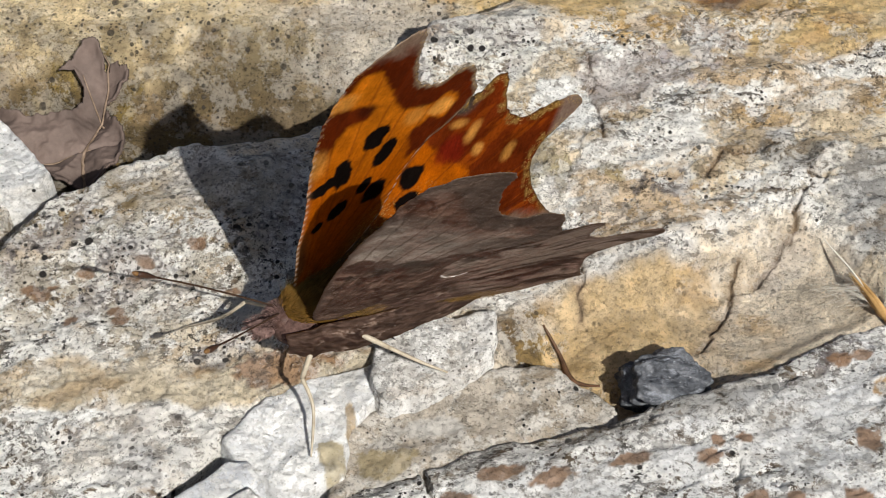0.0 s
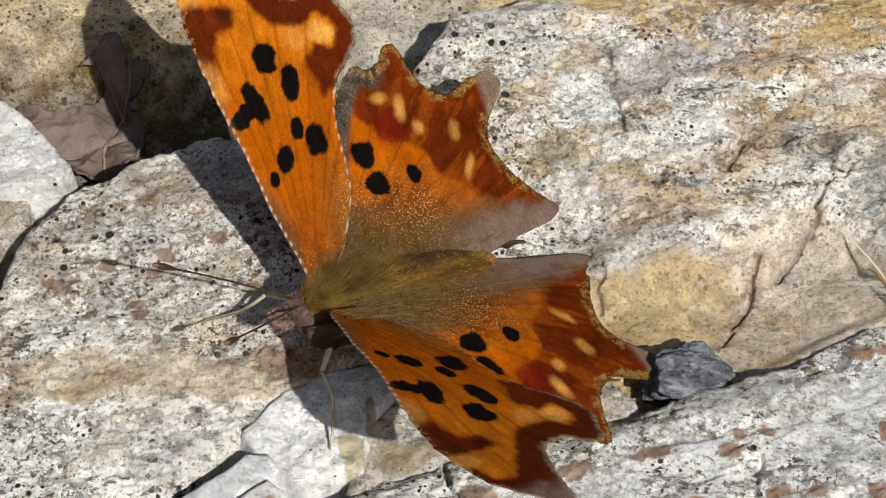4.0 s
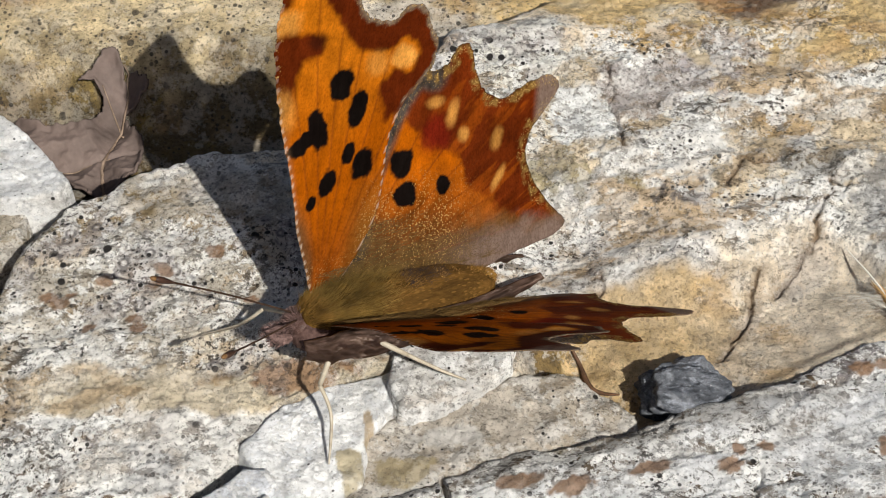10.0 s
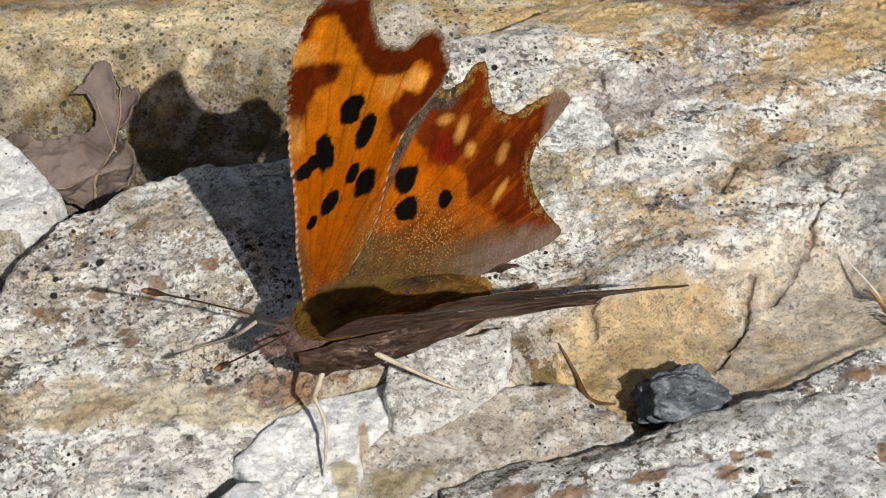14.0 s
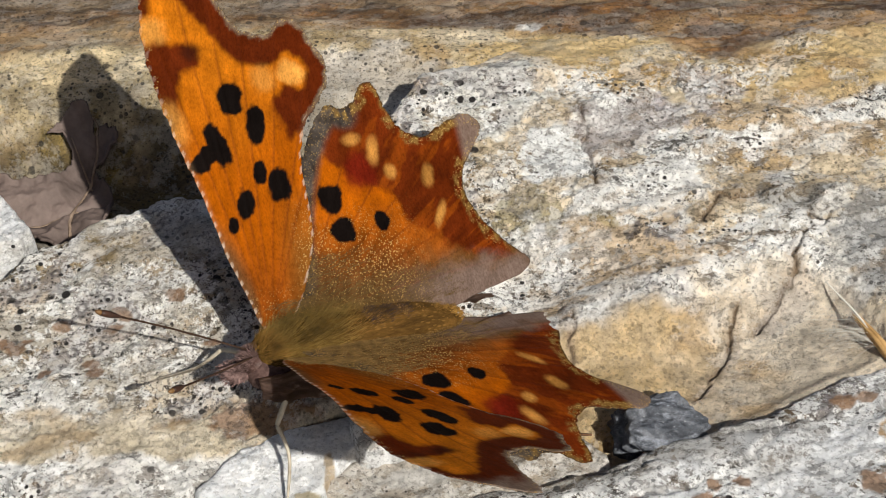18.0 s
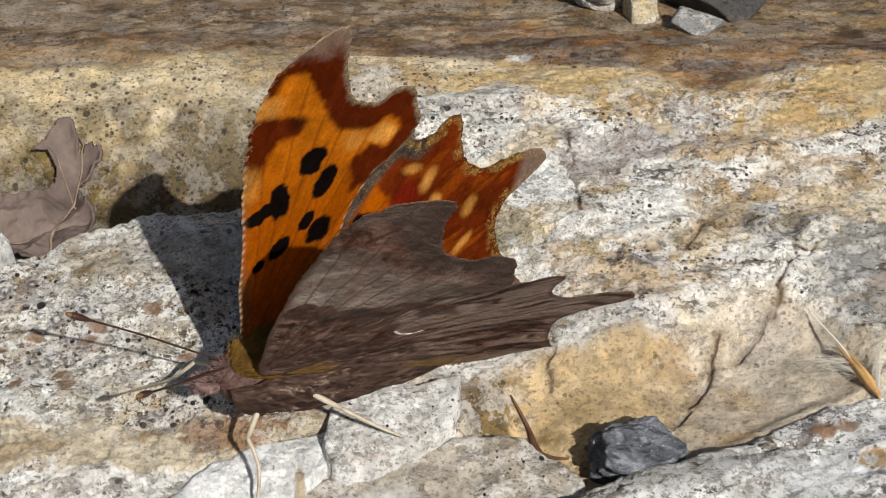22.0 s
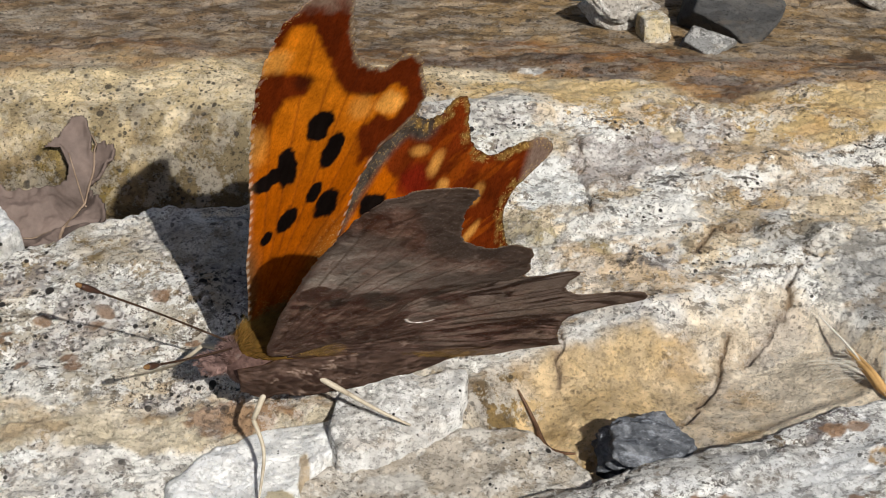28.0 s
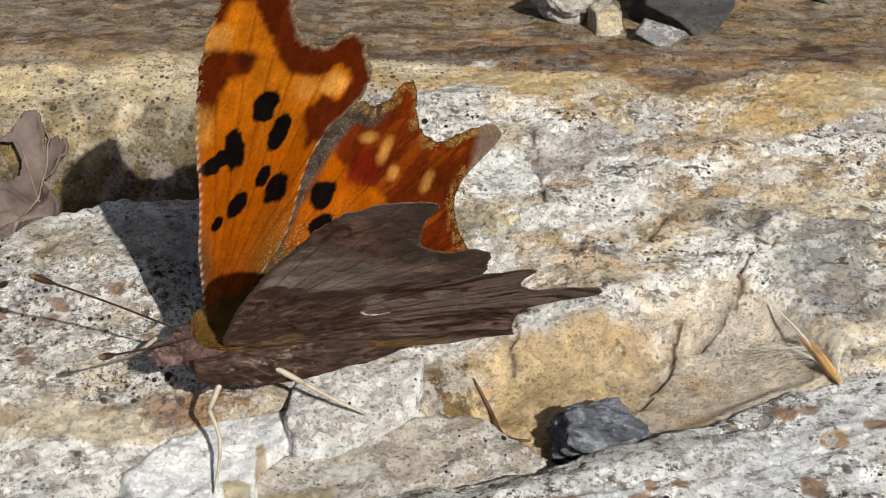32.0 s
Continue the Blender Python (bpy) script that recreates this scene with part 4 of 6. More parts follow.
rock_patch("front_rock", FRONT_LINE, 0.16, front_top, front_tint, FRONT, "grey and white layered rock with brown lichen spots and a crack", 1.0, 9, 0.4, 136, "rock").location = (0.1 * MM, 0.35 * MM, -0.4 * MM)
rock_patch("blue_grey_slab", [(-9.5, -18.5), (-4.2, -13.9), (-0.4, -11.0), (1.2, -10.9), (2.1, -12.3), (-1.2, -14.6), (-2.4, -18.5), (-4, -24), (-10, -24)], 0.15,
           tilted(-1.7, -3, -14, 0.05, 0.08, 0.15, 4, 161), tint_of((0.66, 0.68, 0.71), (0.74, 0.755, 0.78), 162, 2), BRIGHT, "smooth pale bluish-grey slab", 0.5, 4, 0.15, 163)
rock_patch("spotted_stone", [(-2.2, -20), (-2.0, -16.6), (-1.0, -14.6), (1.2, -12.8), (2.5, -14.0), (2.9, -16.5), (2.6, -20)], 0.15,
           tilted(-1.5, 0, -15, 0.0, 0.12, 0.2, 2, 171), tint_of((0.74, 0.73, 0.71), (0.66, 0.64, 0.61), 172, 2, ((0.2, -16.6, 0.7, 0.5, (0.34, 0.20, 0.10)), (1.0, -16.2, 0.4, 0.3, (0.34, 0.20, 0.10)), (1.4, -14.6, 0.35, 0.3, (0.34, 0.20, 0.10)))), BRIGHT,
           "white stone with small brown spots", 0.6, 4, 0.2, 173)

# ---- stones and leaf on the far side of the slab ----
rock_patch("leaning_white_stone", [(-30, 22), (-24.4, 20.9), (-22.2, 20.6), (-20.0, 18.6), (-17.2, 15.6), (-15.2, 12.9), (-15.4, 11.4), (-18, 10.6), (-21, 10.2), (-30, 9)], 0.15,
           tilted(2.2, -18, 14, -0.05, 0.02, 0.3, 3, 181), tint_of((0.72, 0.72, 0.71), (0.62, 0.60, 0.56), 182, 2.5), BRIGHT, "flat white stone with a chipped rim", 0.5, 8.5, 0.25, 183)
rock_patch("cream_chip", [(-30, 10.6), (-23, 11.2), (-18.3, 11.0), (-18.1, 9.2), (-19.8, 8.4), (-22, 6.0), (-30, 4)], 0.15,
           tilted(0.4, -20, 9, 0.0, 0.1, 0.3, 2.5, 191), tint_of((0.55, 0.50, 0.42), (0.44, 0.38, 0.29), 192, 2), STONE, "cream-coloured stone under the white one", 0.6, 8, 0.25, 193)
rock_patch("edge_stone", [(-32, 4.6), (-21.8, 4.6), (-20.4, 4.2), (-19.7, 2.6), (-20.2, -2.6), (-21.4, -5.4), (-32, -8)], 0.2,
           tilted(-1.2, -22, 0, 0.05, 0.0, 0.3, 3, 196), tint_of((0.58, 0.56, 0.52), (0.42, 0.38, 0.32), 197, 2), STONE, "pale stone beside a dark gap", 0.7, 8, 0.3, 198)

pebble("dark_pebble", 28.5, -4.0, -4.5, (7.2, 6.2, 5.3), tint_of((0.065, 0.072, 0.086), (0.19, 0.20, 0.22), 201, 0.7), PEBBLE, "dark blue-grey rough pebble lying in the hollow", 211, 0, 0.34, 9, 90, planes=((0, 0.1, 1, 0.72),))


# ---- stones behind the ledge ----
def back_stone(name, x, y, z, size, colours, material, label, seed, turn, lumps, cuts, planes, stains=()):
    tint = tint_of(*colours, seed, 0.33 * max(size), stains)
    pebble(name, x, y, z, size, tint, material, label, seed, turn, lumps, cuts, 54 if max(size) > 9 else 30, planes=planes)


back_stone("white_and_rust_rock", -25.5, 65.5, -2.2, (37, 30, 16), ((0.58, 0.60, 0.62), (0.46, 0.46, 0.45)), STONE, "large white rock stained rusty brown on one side", 8, 8, 0.07, 2, ((-0.35, -0.55, 0.75, 0.50), (0.85, -0.25, 0.35, 0.62), (0.2, -0.9, -0.4, 0.66), (0, 0.1, 1, 0.72)), ((16, -2, 6.5, 16, (0.30, 0.155, 0.06)), (-4, -4, 4, 9, (0.50, 0.43, 0.28)), (8, -12, 4, 4, (0.55, 0.50, 0.42)), (4, -15.5, 16, 3, (0.24, 0.165, 0.075))))
back_stone("grey_rock", -6.5, 79.5, -3.6, (18, 19, 15), ((0.36, 0.37, 0.375), (0.46, 0.465, 0.46)), STONE, "smooth light grey rock", 5, 0, 0.07, 3, ((0, -0.8, 0.6, 0.6), (-0.7, -0.5, 0.3, 0.6)))
back_stone("mottled_stone", 2.4, 77, -3.6, (9.0, 8.0, 10), ((0.085, 0.10, 0.14), (0.12, 0.14, 0.18)), STONE, "blue-grey stone with white blotches", 11, 0, 0.12, 6, (), ((0.5, 0.5, 3.0, 3.0, (0.62, 0.62, 0.60)),))
back_stone("blue_black_rock", 22.3, 64.6, -3.6, (23.8, 26, 15), ((0.080, 0.100, 0.118), (0.175, 0.20, 0.205)), SCHIST, "large blue-black angular rock", 21, 0, 0.05, 2, ((-0.62, -0.62, 0.42, 0.60), (0.28, -0.55, 0.75, 0.56), (0.62, -0.78, -0.05, 0.66), (0.1, 0.25, 1, 0.60), (-0.85, 0.1, 0.5, 0.76), (0.95, 0.1, 0.3, 0.74), (0.1, -0.95, 0.15, 0.68), (-0.2, -0.9, -0.4, 0.62)))
back_stone("conglomerate_rock", 38.6, 69.8, -4.0, (14.2, 19, 14), ((0.66, 0.53, 0.36), (0.36, 0.19, 0.07)), CONGLOMERATE, "cream and rust lumpy rock", 14, 8, 0.30, 3, ())
back_stone("blue_black_rock", 50.6, 72.0, -4.0, (15.6, 19, 14), ((0.085, 0.105, 0.125), (0.175, 0.195, 0.205)), SCHIST, "blue-black rock with a bright fleck", 33, 0, 0.05, 3, ((-0.3, -0.7, 0.7, 0.58), (0.7, -0.6, 0.2, 0.62), (-0.9, -0.3, 0.2, 0.66)))
back_stone("tan_rock", 68.0, 68, -4, (22, 15, 16), ((0.66, 0.57, 0.44), (0.54, 0.44, 0.29)), STONE, "smooth warm tan rock behind the ledge", 17, 10, 0.07, 3, ((-0.35, -0.9, 0.3, 0.62),))
back_stone("dark_stone", 40.6, 51.8, -1.0, (10.6, 12.0, 6.6), ((0.064, 0.062, 0.060), (0.115, 0.108, 0.100)), DARK, "angular dark grey-brown stone on the ledge", 25, 0, 0.06, 3, ((-0.62, -0.72, -0.25, 0.62), (0.0, -0.30, 0.95, 0.62), (-0.85, 0.1, 0.3, 0.80), (0.25, -0.85, 0.45, 0.84)))
back_stone("grey_chip", 37.4, 45.0, 0.1, (6.2, 4.4, 3.0), ((0.28, 0.275, 0.265), (0.38, 0.37, 0.35)), STONE, "small grey chip of stone", 27, -28, 0.06, 4, ((0.3, -0.5, 0.8, 0.45),))
back_stone("yellow_pebble", 33.0, 47.7, 0.0, (3.9, 3.7, 3.7), ((0.62, 0.50, 0.29), (0.68, 0.59, 0.42)), STONE, "small yellowish cube-like pebble", 29, 10, 0.04, 1, ((0, -1, 0.2, 0.58), (0, 0.1, 1, 0.58), (-1, -0.1, 0, 0.62), (1, 0.1, 0.1, 0.62)))
back_stone("white_pebble", 30.2, 51.0, -0.5, (6.6, 6.0, 5.2), ((0.50, 0.46, 0.41), (0.64, 0.62, 0.58)), STONE, "small knobbly whitish pebble", 31, 0, 0.32, 5, ())
back_stone("white_pebble", 55.8, 60.0, -1.4, (4.2, 3.9, 3.4), ((0.60, 0.57, 0.52), (0.68, 0.66, 0.62)), STONE, "small knobbly whitish pebble by itself", 37, 0, 0.25, 6, ())
back_stone("orange_chip", -3.8, 65.5, -2.4, (7.0, 4.0, 3.6), ((0.52, 0.34, 0.16), (0.44, 0.26, 0.1)), LEDGE, "small orange chip of stone", 41, 4, 0.06, 5, ((0, -1, 0.3, 0.6),))
back_stone("tan_rock", 47.5, 92, -4, (14, 14, 14), ((0.52, 0.40, 0.23), (0.42, 0.33, 0.2)), STONE, "tan stone behind the dark rocks", 43, 0, 0.1, 6, ())
back_stone("grey_rock", 27, 94, -4, (18, 12, 13), ((0.42, 0.41, 0.39), (0.5, 0.49, 0.47)), STONE, "pale stone behind the dark rock", 47, 0, 0.1, 6, ())
back_stone("rust_stone", 14.5, 88, -4, (9, 8, 10), ((0.30, 0.19, 0.13), (0.42, 0.34, 0.28)), STONE, "reddish-brown stone in the gravel", 49, 0, 0.1, 6, ())
back_stone("brown_stone", 5.5, 67.0, -3.4, (6, 5, 4.0), ((0.20, 0.10, 0.05), (0.26, 0.15, 0.08)), STONE, "small rusty brown stone", 53, 0, 0.1, 6, ())
back_stone("grey_chip", 57, 69.5, -3, (6, 6, 6), ((0.30, 0.31, 0.32), (0.40, 0.40, 0.40)), STONE, "small grey chip beside the dark rock", 59, 0, 0.1, 6, ())
back_stone("white_rock", 2.5, 96, -4, (16, 10, 14), ((0.52, 0.51, 0.49), (0.40, 0.40, 0.39)), STONE, "pale rock in the gravel", 61, 0, 0.1, 6, ())

rng = np.random.default_rng(5)
for k in range(70):
    x, y = rng.uniform(-75, 105), rng.uniform(94, 150)
    s = rng.uniform(6, 17)
    pick = ((0.45, 0.44, 0.42), (0.10, 0.11, 0.13), (0.42, 0.34, 0.24), (0.28, 0.27, 0.26))[k % 4]
    pebble("gravel_stone", x, y, -7.0, (s, s * rng.uniform(0.7, 1.1), s * rng.uniform(0.5, 0.8)), tint_of(pick, tuple(0.8 * c for c in pick), 300 + k, 4), STONE, "stone in the gravel behind the ledge", 300 + k, rng.uniform(0, 180), 0.1, 7, 12, "stone", "gravel stones")


# ---- dry leaf, stalks, seed tuft, moss ----
def dry_leaf():
    line = round_off([(-15.2, 32.7), (-14.0, 33.3), (-13.5, 31.0), (-12.9, 31.6), (-11.6, 31.1), (-11.9, 28.1), (-12.7, 24.9), (-11.1, 22.4), (-10.8, 19.7), (-11.8, 17.4), (-14.1, 16.4), (-16.4, 17.3), (-18.5, 19.1), (-21.2, 21.6), (-21.5, 23.6), (-19.1, 23.0), (-16.4, 23.1), (-15.0, 24.1), (-14.7, 26.6), (-15.6, 29.3), (-17.0, 29.9), (-15.9, 31.3)], 5)
    line = [(x - 0.3, y - 0.10 * max(0, y - 22) - 2.2) for x, y in line]
    line = [(x - 0.8 * float(smooth(30, 20, y)), y + 4.4 * float(smooth(30, 20, y))) for x, y in line]
    n = 110
    X, Y = np.meshgrid(np.linspace(-24.0, -10.0, n), np.linspace(12.5, 33.5, 2 * n), indexing="ij")
    d = inside(X, Y, line) + 0.22 * fbm(X, Y, 1.0, 4, 211)
    fold = np.minimum(np.abs(X + 14.4 - 0.05 * (Y - 24) - 0.6 * np.sin(Y * 0.5)), np.abs(Y - 22.5 - 0.35 * (X + 15)) * 0.8)
    Z = np.maximum(ledge_top(X, Y), -6.0) + 0.4 + 0.55 * np.minimum(fold, 1.8) + 0.55 * fbm(X, Y, 3, 5, 212) - 0.15 * (fold < 0.15) + 0.5 * smooth(-0.6, 0, d)
    I = np.arange(X.size).reshape(X.shape)
    F = np.stack([I[:-1, :-1], I[1:, :-1], I[1:, 1:], I[:-1, 1:]], -1).reshape(-1, 4)
    F = F[(d.ravel()[F] < 0).all(1)]
    V = np.stack([X, Y, Z], -1).reshape(-1, 3)
    used = np.unique(F)
    at = np.full(len(V), -1)
    at[used] = np.arange(len(used))
    leaf = new("dry_leaf")
    leaf.matrix_world = pose(-15 * MM, 22 * MM, -2 * MM)
    origin = np.array((-15.0, 22.0, -2.0))
    blade = mesh_object("blade", V[used] - origin, at[F], LEAF, None, None, leaf)
    blade.modifiers.new("thickness", "SOLIDIFY").thickness = 0.00025
    # ribs lie along the creases of the blade
    ribs = [[(-14.4 + 0.05 * (y - 24) + 0.6 * math.sin(y * 0.5), y) for y in np.linspace(18.5, 29.5, 24)],
            [(x, 22.5 + 0.35 * (x + 15)) for x in np.linspace(-19.0, -14.6, 10)],
            [(-13.8 - 0.25 * k, 25.0 + 0.4 * k) for k in range(8)]]
    for k, rib in enumerate(ribs):
        line = []
        for x, y in rib:
            near_at = np.argmin((V[used][:, 0] - x) ** 2 + (V[used][:, 1] - y) ** 2)
            line.append(Vector(V[used][near_at] - origin + (0, 0, 0.08)))
        bm = bmesh.new()
        tube(bm, line, taper(line, 0.16, 0.13, 0.07) if k == 0 else taper(line, 0.09, 0.05), 6)
        part("midrib" if k == 0 else "side_rib", bm, TWIG, leaf)
    tagged(leaf, "curled greyish-mauve dead leaf lying behind the slab", "leaf")


dry_leaf()


def stalk(name, points, radii, material, label, category="twig"):
    line = bow(points)
    bm = bmesh.new()
    tube(bm, line, taper(line, *radii))
    ob = part(name, bm, material, None, label)
    return tagged(ob, label, category)


stalk("dark_stalk", [(20.9, 1.0, -1.56), (22.0, -0.3, -3.05), (22.7, -2.2, -3.57), (23.6, -2.8, -3.55), (24.7, -3.1, -3.33)], (0.07, 0.15, 0.27, 0.14, 0.07), DARK_TWIG, "thin dark brown stalk lying in the hollow")
stalk("dry_twig", [(-24.6, 27, 3.5), (-24.0, 22, 4.0), (-24.4, 17, 3.6), (-25.0, 12, 2.6)], (0.35, 0.45, 0.4, 0.25), TWIG, "grey dry twig lying on the white stone")
stalk("dry_reed", [(-31, 38, 3), (-25.0, 46, 8.0), (-22.4, 55, 10.5), (-19.0, 68, 11.5), (-14.0, 90, 9), (-10, 108, 2)], (1.2, 1.3, 1.3, 1.2, 1.0, 0.8), TWIG, "dry brown reed lying across the white rock")
stalk("pale_root", [(6.0, 70.5, -1.2), (8.4, 66.4, -1.0), (10.2, 66.6, -1.2), (12.4, 66.4, -1.4)], (0.08, 0.12, 0.10, 0.06), BRISTLE, "thin pale rootlet on the moss")


def seed_tuft():
    tuft = empty("seed_tuft", 45.0, 0.0, -0.3)
    bm = bmesh.new()
    for k in range(5):
        a = 1.257 * k
        ox, oz = 0.10 * math.cos(a), 0.10 * math.sin(a)
        line = bow([(0.1, -0.2, 0.0), (-0.35 + ox, 1.0, 0.15 + oz), (-0.9 + 2 * ox, 2.2, 0.35 + 2 * oz), (-1.8 + 2.6 * ox, 4.8, 0.15 + 2 * oz)])
        tube(bm, line, taper(line, 0.07, 0.30, 0.20, 0.03))
    part("husk", bm, SEED, tuft, "orange-brown pointed seed husk")
    bm = bmesh.new()
    line = bow([(-0.9, 2.2, 0.4), (-1.9, 4.8, 0.5), (-2.7, 6.4, 0.6), (-3.4, 7.6, 0.8)])
    tube(bm, line, taper(line, 0.09, 0.08, 0.06, 0.03))
    part("awn", bm, BRISTLE, tuft, "long pale bristle")
    rnd = random.Random(3)
    bm = bmesh.new()
    for k in range(110):
        if k % 2:
            root = Vector((rnd.uniform(-0.3, 0.2), rnd.uniform(0.0, 1.6), 0.2))
            end = Vector((rnd.uniform(0.0, 1.6), rnd.uniform(3.2, 5.2), rnd.uniform(0.8, 1.8)))
        else:
            root = Vector((rnd.uniform(-1.6, -0.6), rnd.uniform(1.6, 4.4), 0.2))
            end = root + Vector((rnd.uniform(-4.6, -2.6), rnd.uniform(-2.6, 2.2), rnd.uniform(-0.5, 0.6)))
        mid = (root + end) / 2 + Vector((rnd.gauss(0, 0.25), rnd.gauss(0, 0.25), 0.3))
        line = bow([root, mid, end], 5)
        tube(bm, line, taper(line, 0.009, 0.007, 0.003), 3)
    tagged(part("bristles", bm, BRISTLE, tuft, "fine pale feathery hairs"), kind="stuff")
    tagged(tuft, "feathery orange-brown seed with pale hairs caught on the rock", "seed")


seed_tuft()


def moss_tuft():
    """Low cushions of tiny pointed leaves on short stems."""
    rnd = random.Random(8)
    bm = bmesh.new()
    for _ in range(900):
        x, y = rnd.gauss(8.6, 1.7), rnd.uniform(66.5, 92)
        base = Vector((x + 0.12 * (y - 76), y, -3.4 + 0.09 * (y - 66)))
        stem = Vector((rnd.uniform(-0.6, 0.6), rnd.uniform(-0.6, 0.6), 1.0)).normalized()
        length = rnd.uniform(0.8, 2.8)
        for s in range(7):
            q = base + stem * length * (0.3 + 0.12 * s)
            a = rnd.uniform(0, 6.283)
            out = Vector((math.cos(a), math.sin(a), rnd.uniform(0.1, 0.7))) * rnd.uniform(0.35, 0.7)
            side = out.cross(stem).normalized() * 0.13
            bm.faces.new([bm.verts.new(p) for p in (q - side, q + side, q + out)])
    ob = part("moss", bm, MOSS, None)
    tagged(ob, "small clump of yellow-green moss between the stones", "moss", kind="stuff")


moss_tuft()


# ---- the butterfly ----
FLY = Matrix.Translation((5.0 * MM, -3.5 * MM, 5.5 * MM)) @ (Matrix.Rotation(radians(214.57), 4, "Z") @ Matrix.Rotation(radians(-15.74), 4, "Y") @ Matrix.Rotation(radians(-3.95), 4, "X"))
HINGE = 1.3
ORANGE, LIGHT, REDBROWN = (0.285, 0.066, 0.001), (0.39, 0.120, 0.005), (0.070, 0.0108, 0.0018)
PALE, BLACK, FRINGE = (0.46, 0.21, 0.04), (0.0045, 0.003, 0.0025), (0.125, 0.088, 0.058)

FORE_LINE = [(0.4, 0.0), (1.6, 3.2), (2.4, 5.8), (3.1, 8.7), (3.9, 11.5), (4.6, 14.2), (5.2, 17.0), (5.5, 19.4), (5.4, 21.6), (4.6, 23.4), (3.0, 24.9), (1.7, 25.2), (1.2, 24.0), (0.6, 22.4), (-0.1, 20.9), (-1.2, 19.6), (-2.9, 19.0), (-3.8, 19.6), (-4.9, 19.9), (-5.8, 19.2), (-6.6, 18.0), (-7.2, 16.4), (-6.6, 14.6), (-5.0, 13.2), (-4.2, 11.0), (-4.1, 8.8), (-4.2, 6.6), (-3.7, 4.4), (-2.4, 1.8), (-0.8, 0.0)]
HIND_LINE = [(-1.0, 0.0), (-2.6, 2.6), (-3.3, 5.6), (-4.3, 8.9), (-5.9, 12.0), (-7.4, 13.9), (-8.5, 14.4), (-9.3, 14.0), (-10.3, 14.5), (-11.0, 15.4), (-12.0, 15.6), (-12.6, 14.6), (-13.0, 13.1), (-14.0, 11.9), (-15.3, 11.4), (-16.6, 11.8), (-18.2, 12.4), (-19.7, 12.4), (-20.5, 11.4), (-19.4, 10.1), (-18.2, 8.8), (-17.6, 7.2), (-18.2, 5.5), (-19.2, 4.0), (-20.3, 2.7), (-21.6, 1.4), (-20.4, 0.5), (-18.0, 0.1), (-15.0, -0.5), (-12.0, -1.4), (-9.0, -1.9), (-6.0, -2.0), (-1.5, -1.0)]


def dot(u, v, x, y, rx, ry, seed, turn=0.0, soft=0.12):
    c, s = math.cos(turn), math.sin(turn)
    a, b = (u - x) * c + (v - y) * s, (v - y) * c - (u - x) * s
    d = (np.abs(a / rx) ** 2.4 + np.abs(b / ry) ** 2.4) ** (1 / 2.4) * 0.93 + 0.20 * fbm(u, v, 0.6, 4, seed)
    return 1 - smooth(1 - soft, 1 + soft, d)


def area(u, v, poly, seed, ragged=0.3, soft=0.3):
    return 1 - smooth(-soft, soft, inside(u, v, poly) + ragged * fbm(u, v, 1.1, 4, seed))


def veins(u, v, root, ends, width=0.07):
    best = np.full(u.shape, 9.0)
    for ex, ey in ends:
        dx, dy = ex - root[0], ey - root[1]
        t = np.clip(((u - root[0]) * dx + (v - root[1]) * dy) / (dx * dx + dy * dy), 0.05, 1)
        best = np.minimum(best, np.hypot(u - root[0] - t * dx, v - root[1] - t * dy))
    return 1 - smooth(width * 0.5, width * 1.6, best)


FORE_VEINS = ((4.8, 20), (3.2, 24), (0.8, 21.5), (-1.2, 19), (-3.8, 19), (-6.2, 17.8), (-6.6, 14.8), (-4.5, 10))
HIND_VEINS = ((-7.8, 13.8), (-11.4, 15.2), (-13.8, 12), (-18.5, 12), (-18, 8), (-18, 5.5), (-20.5, 2))


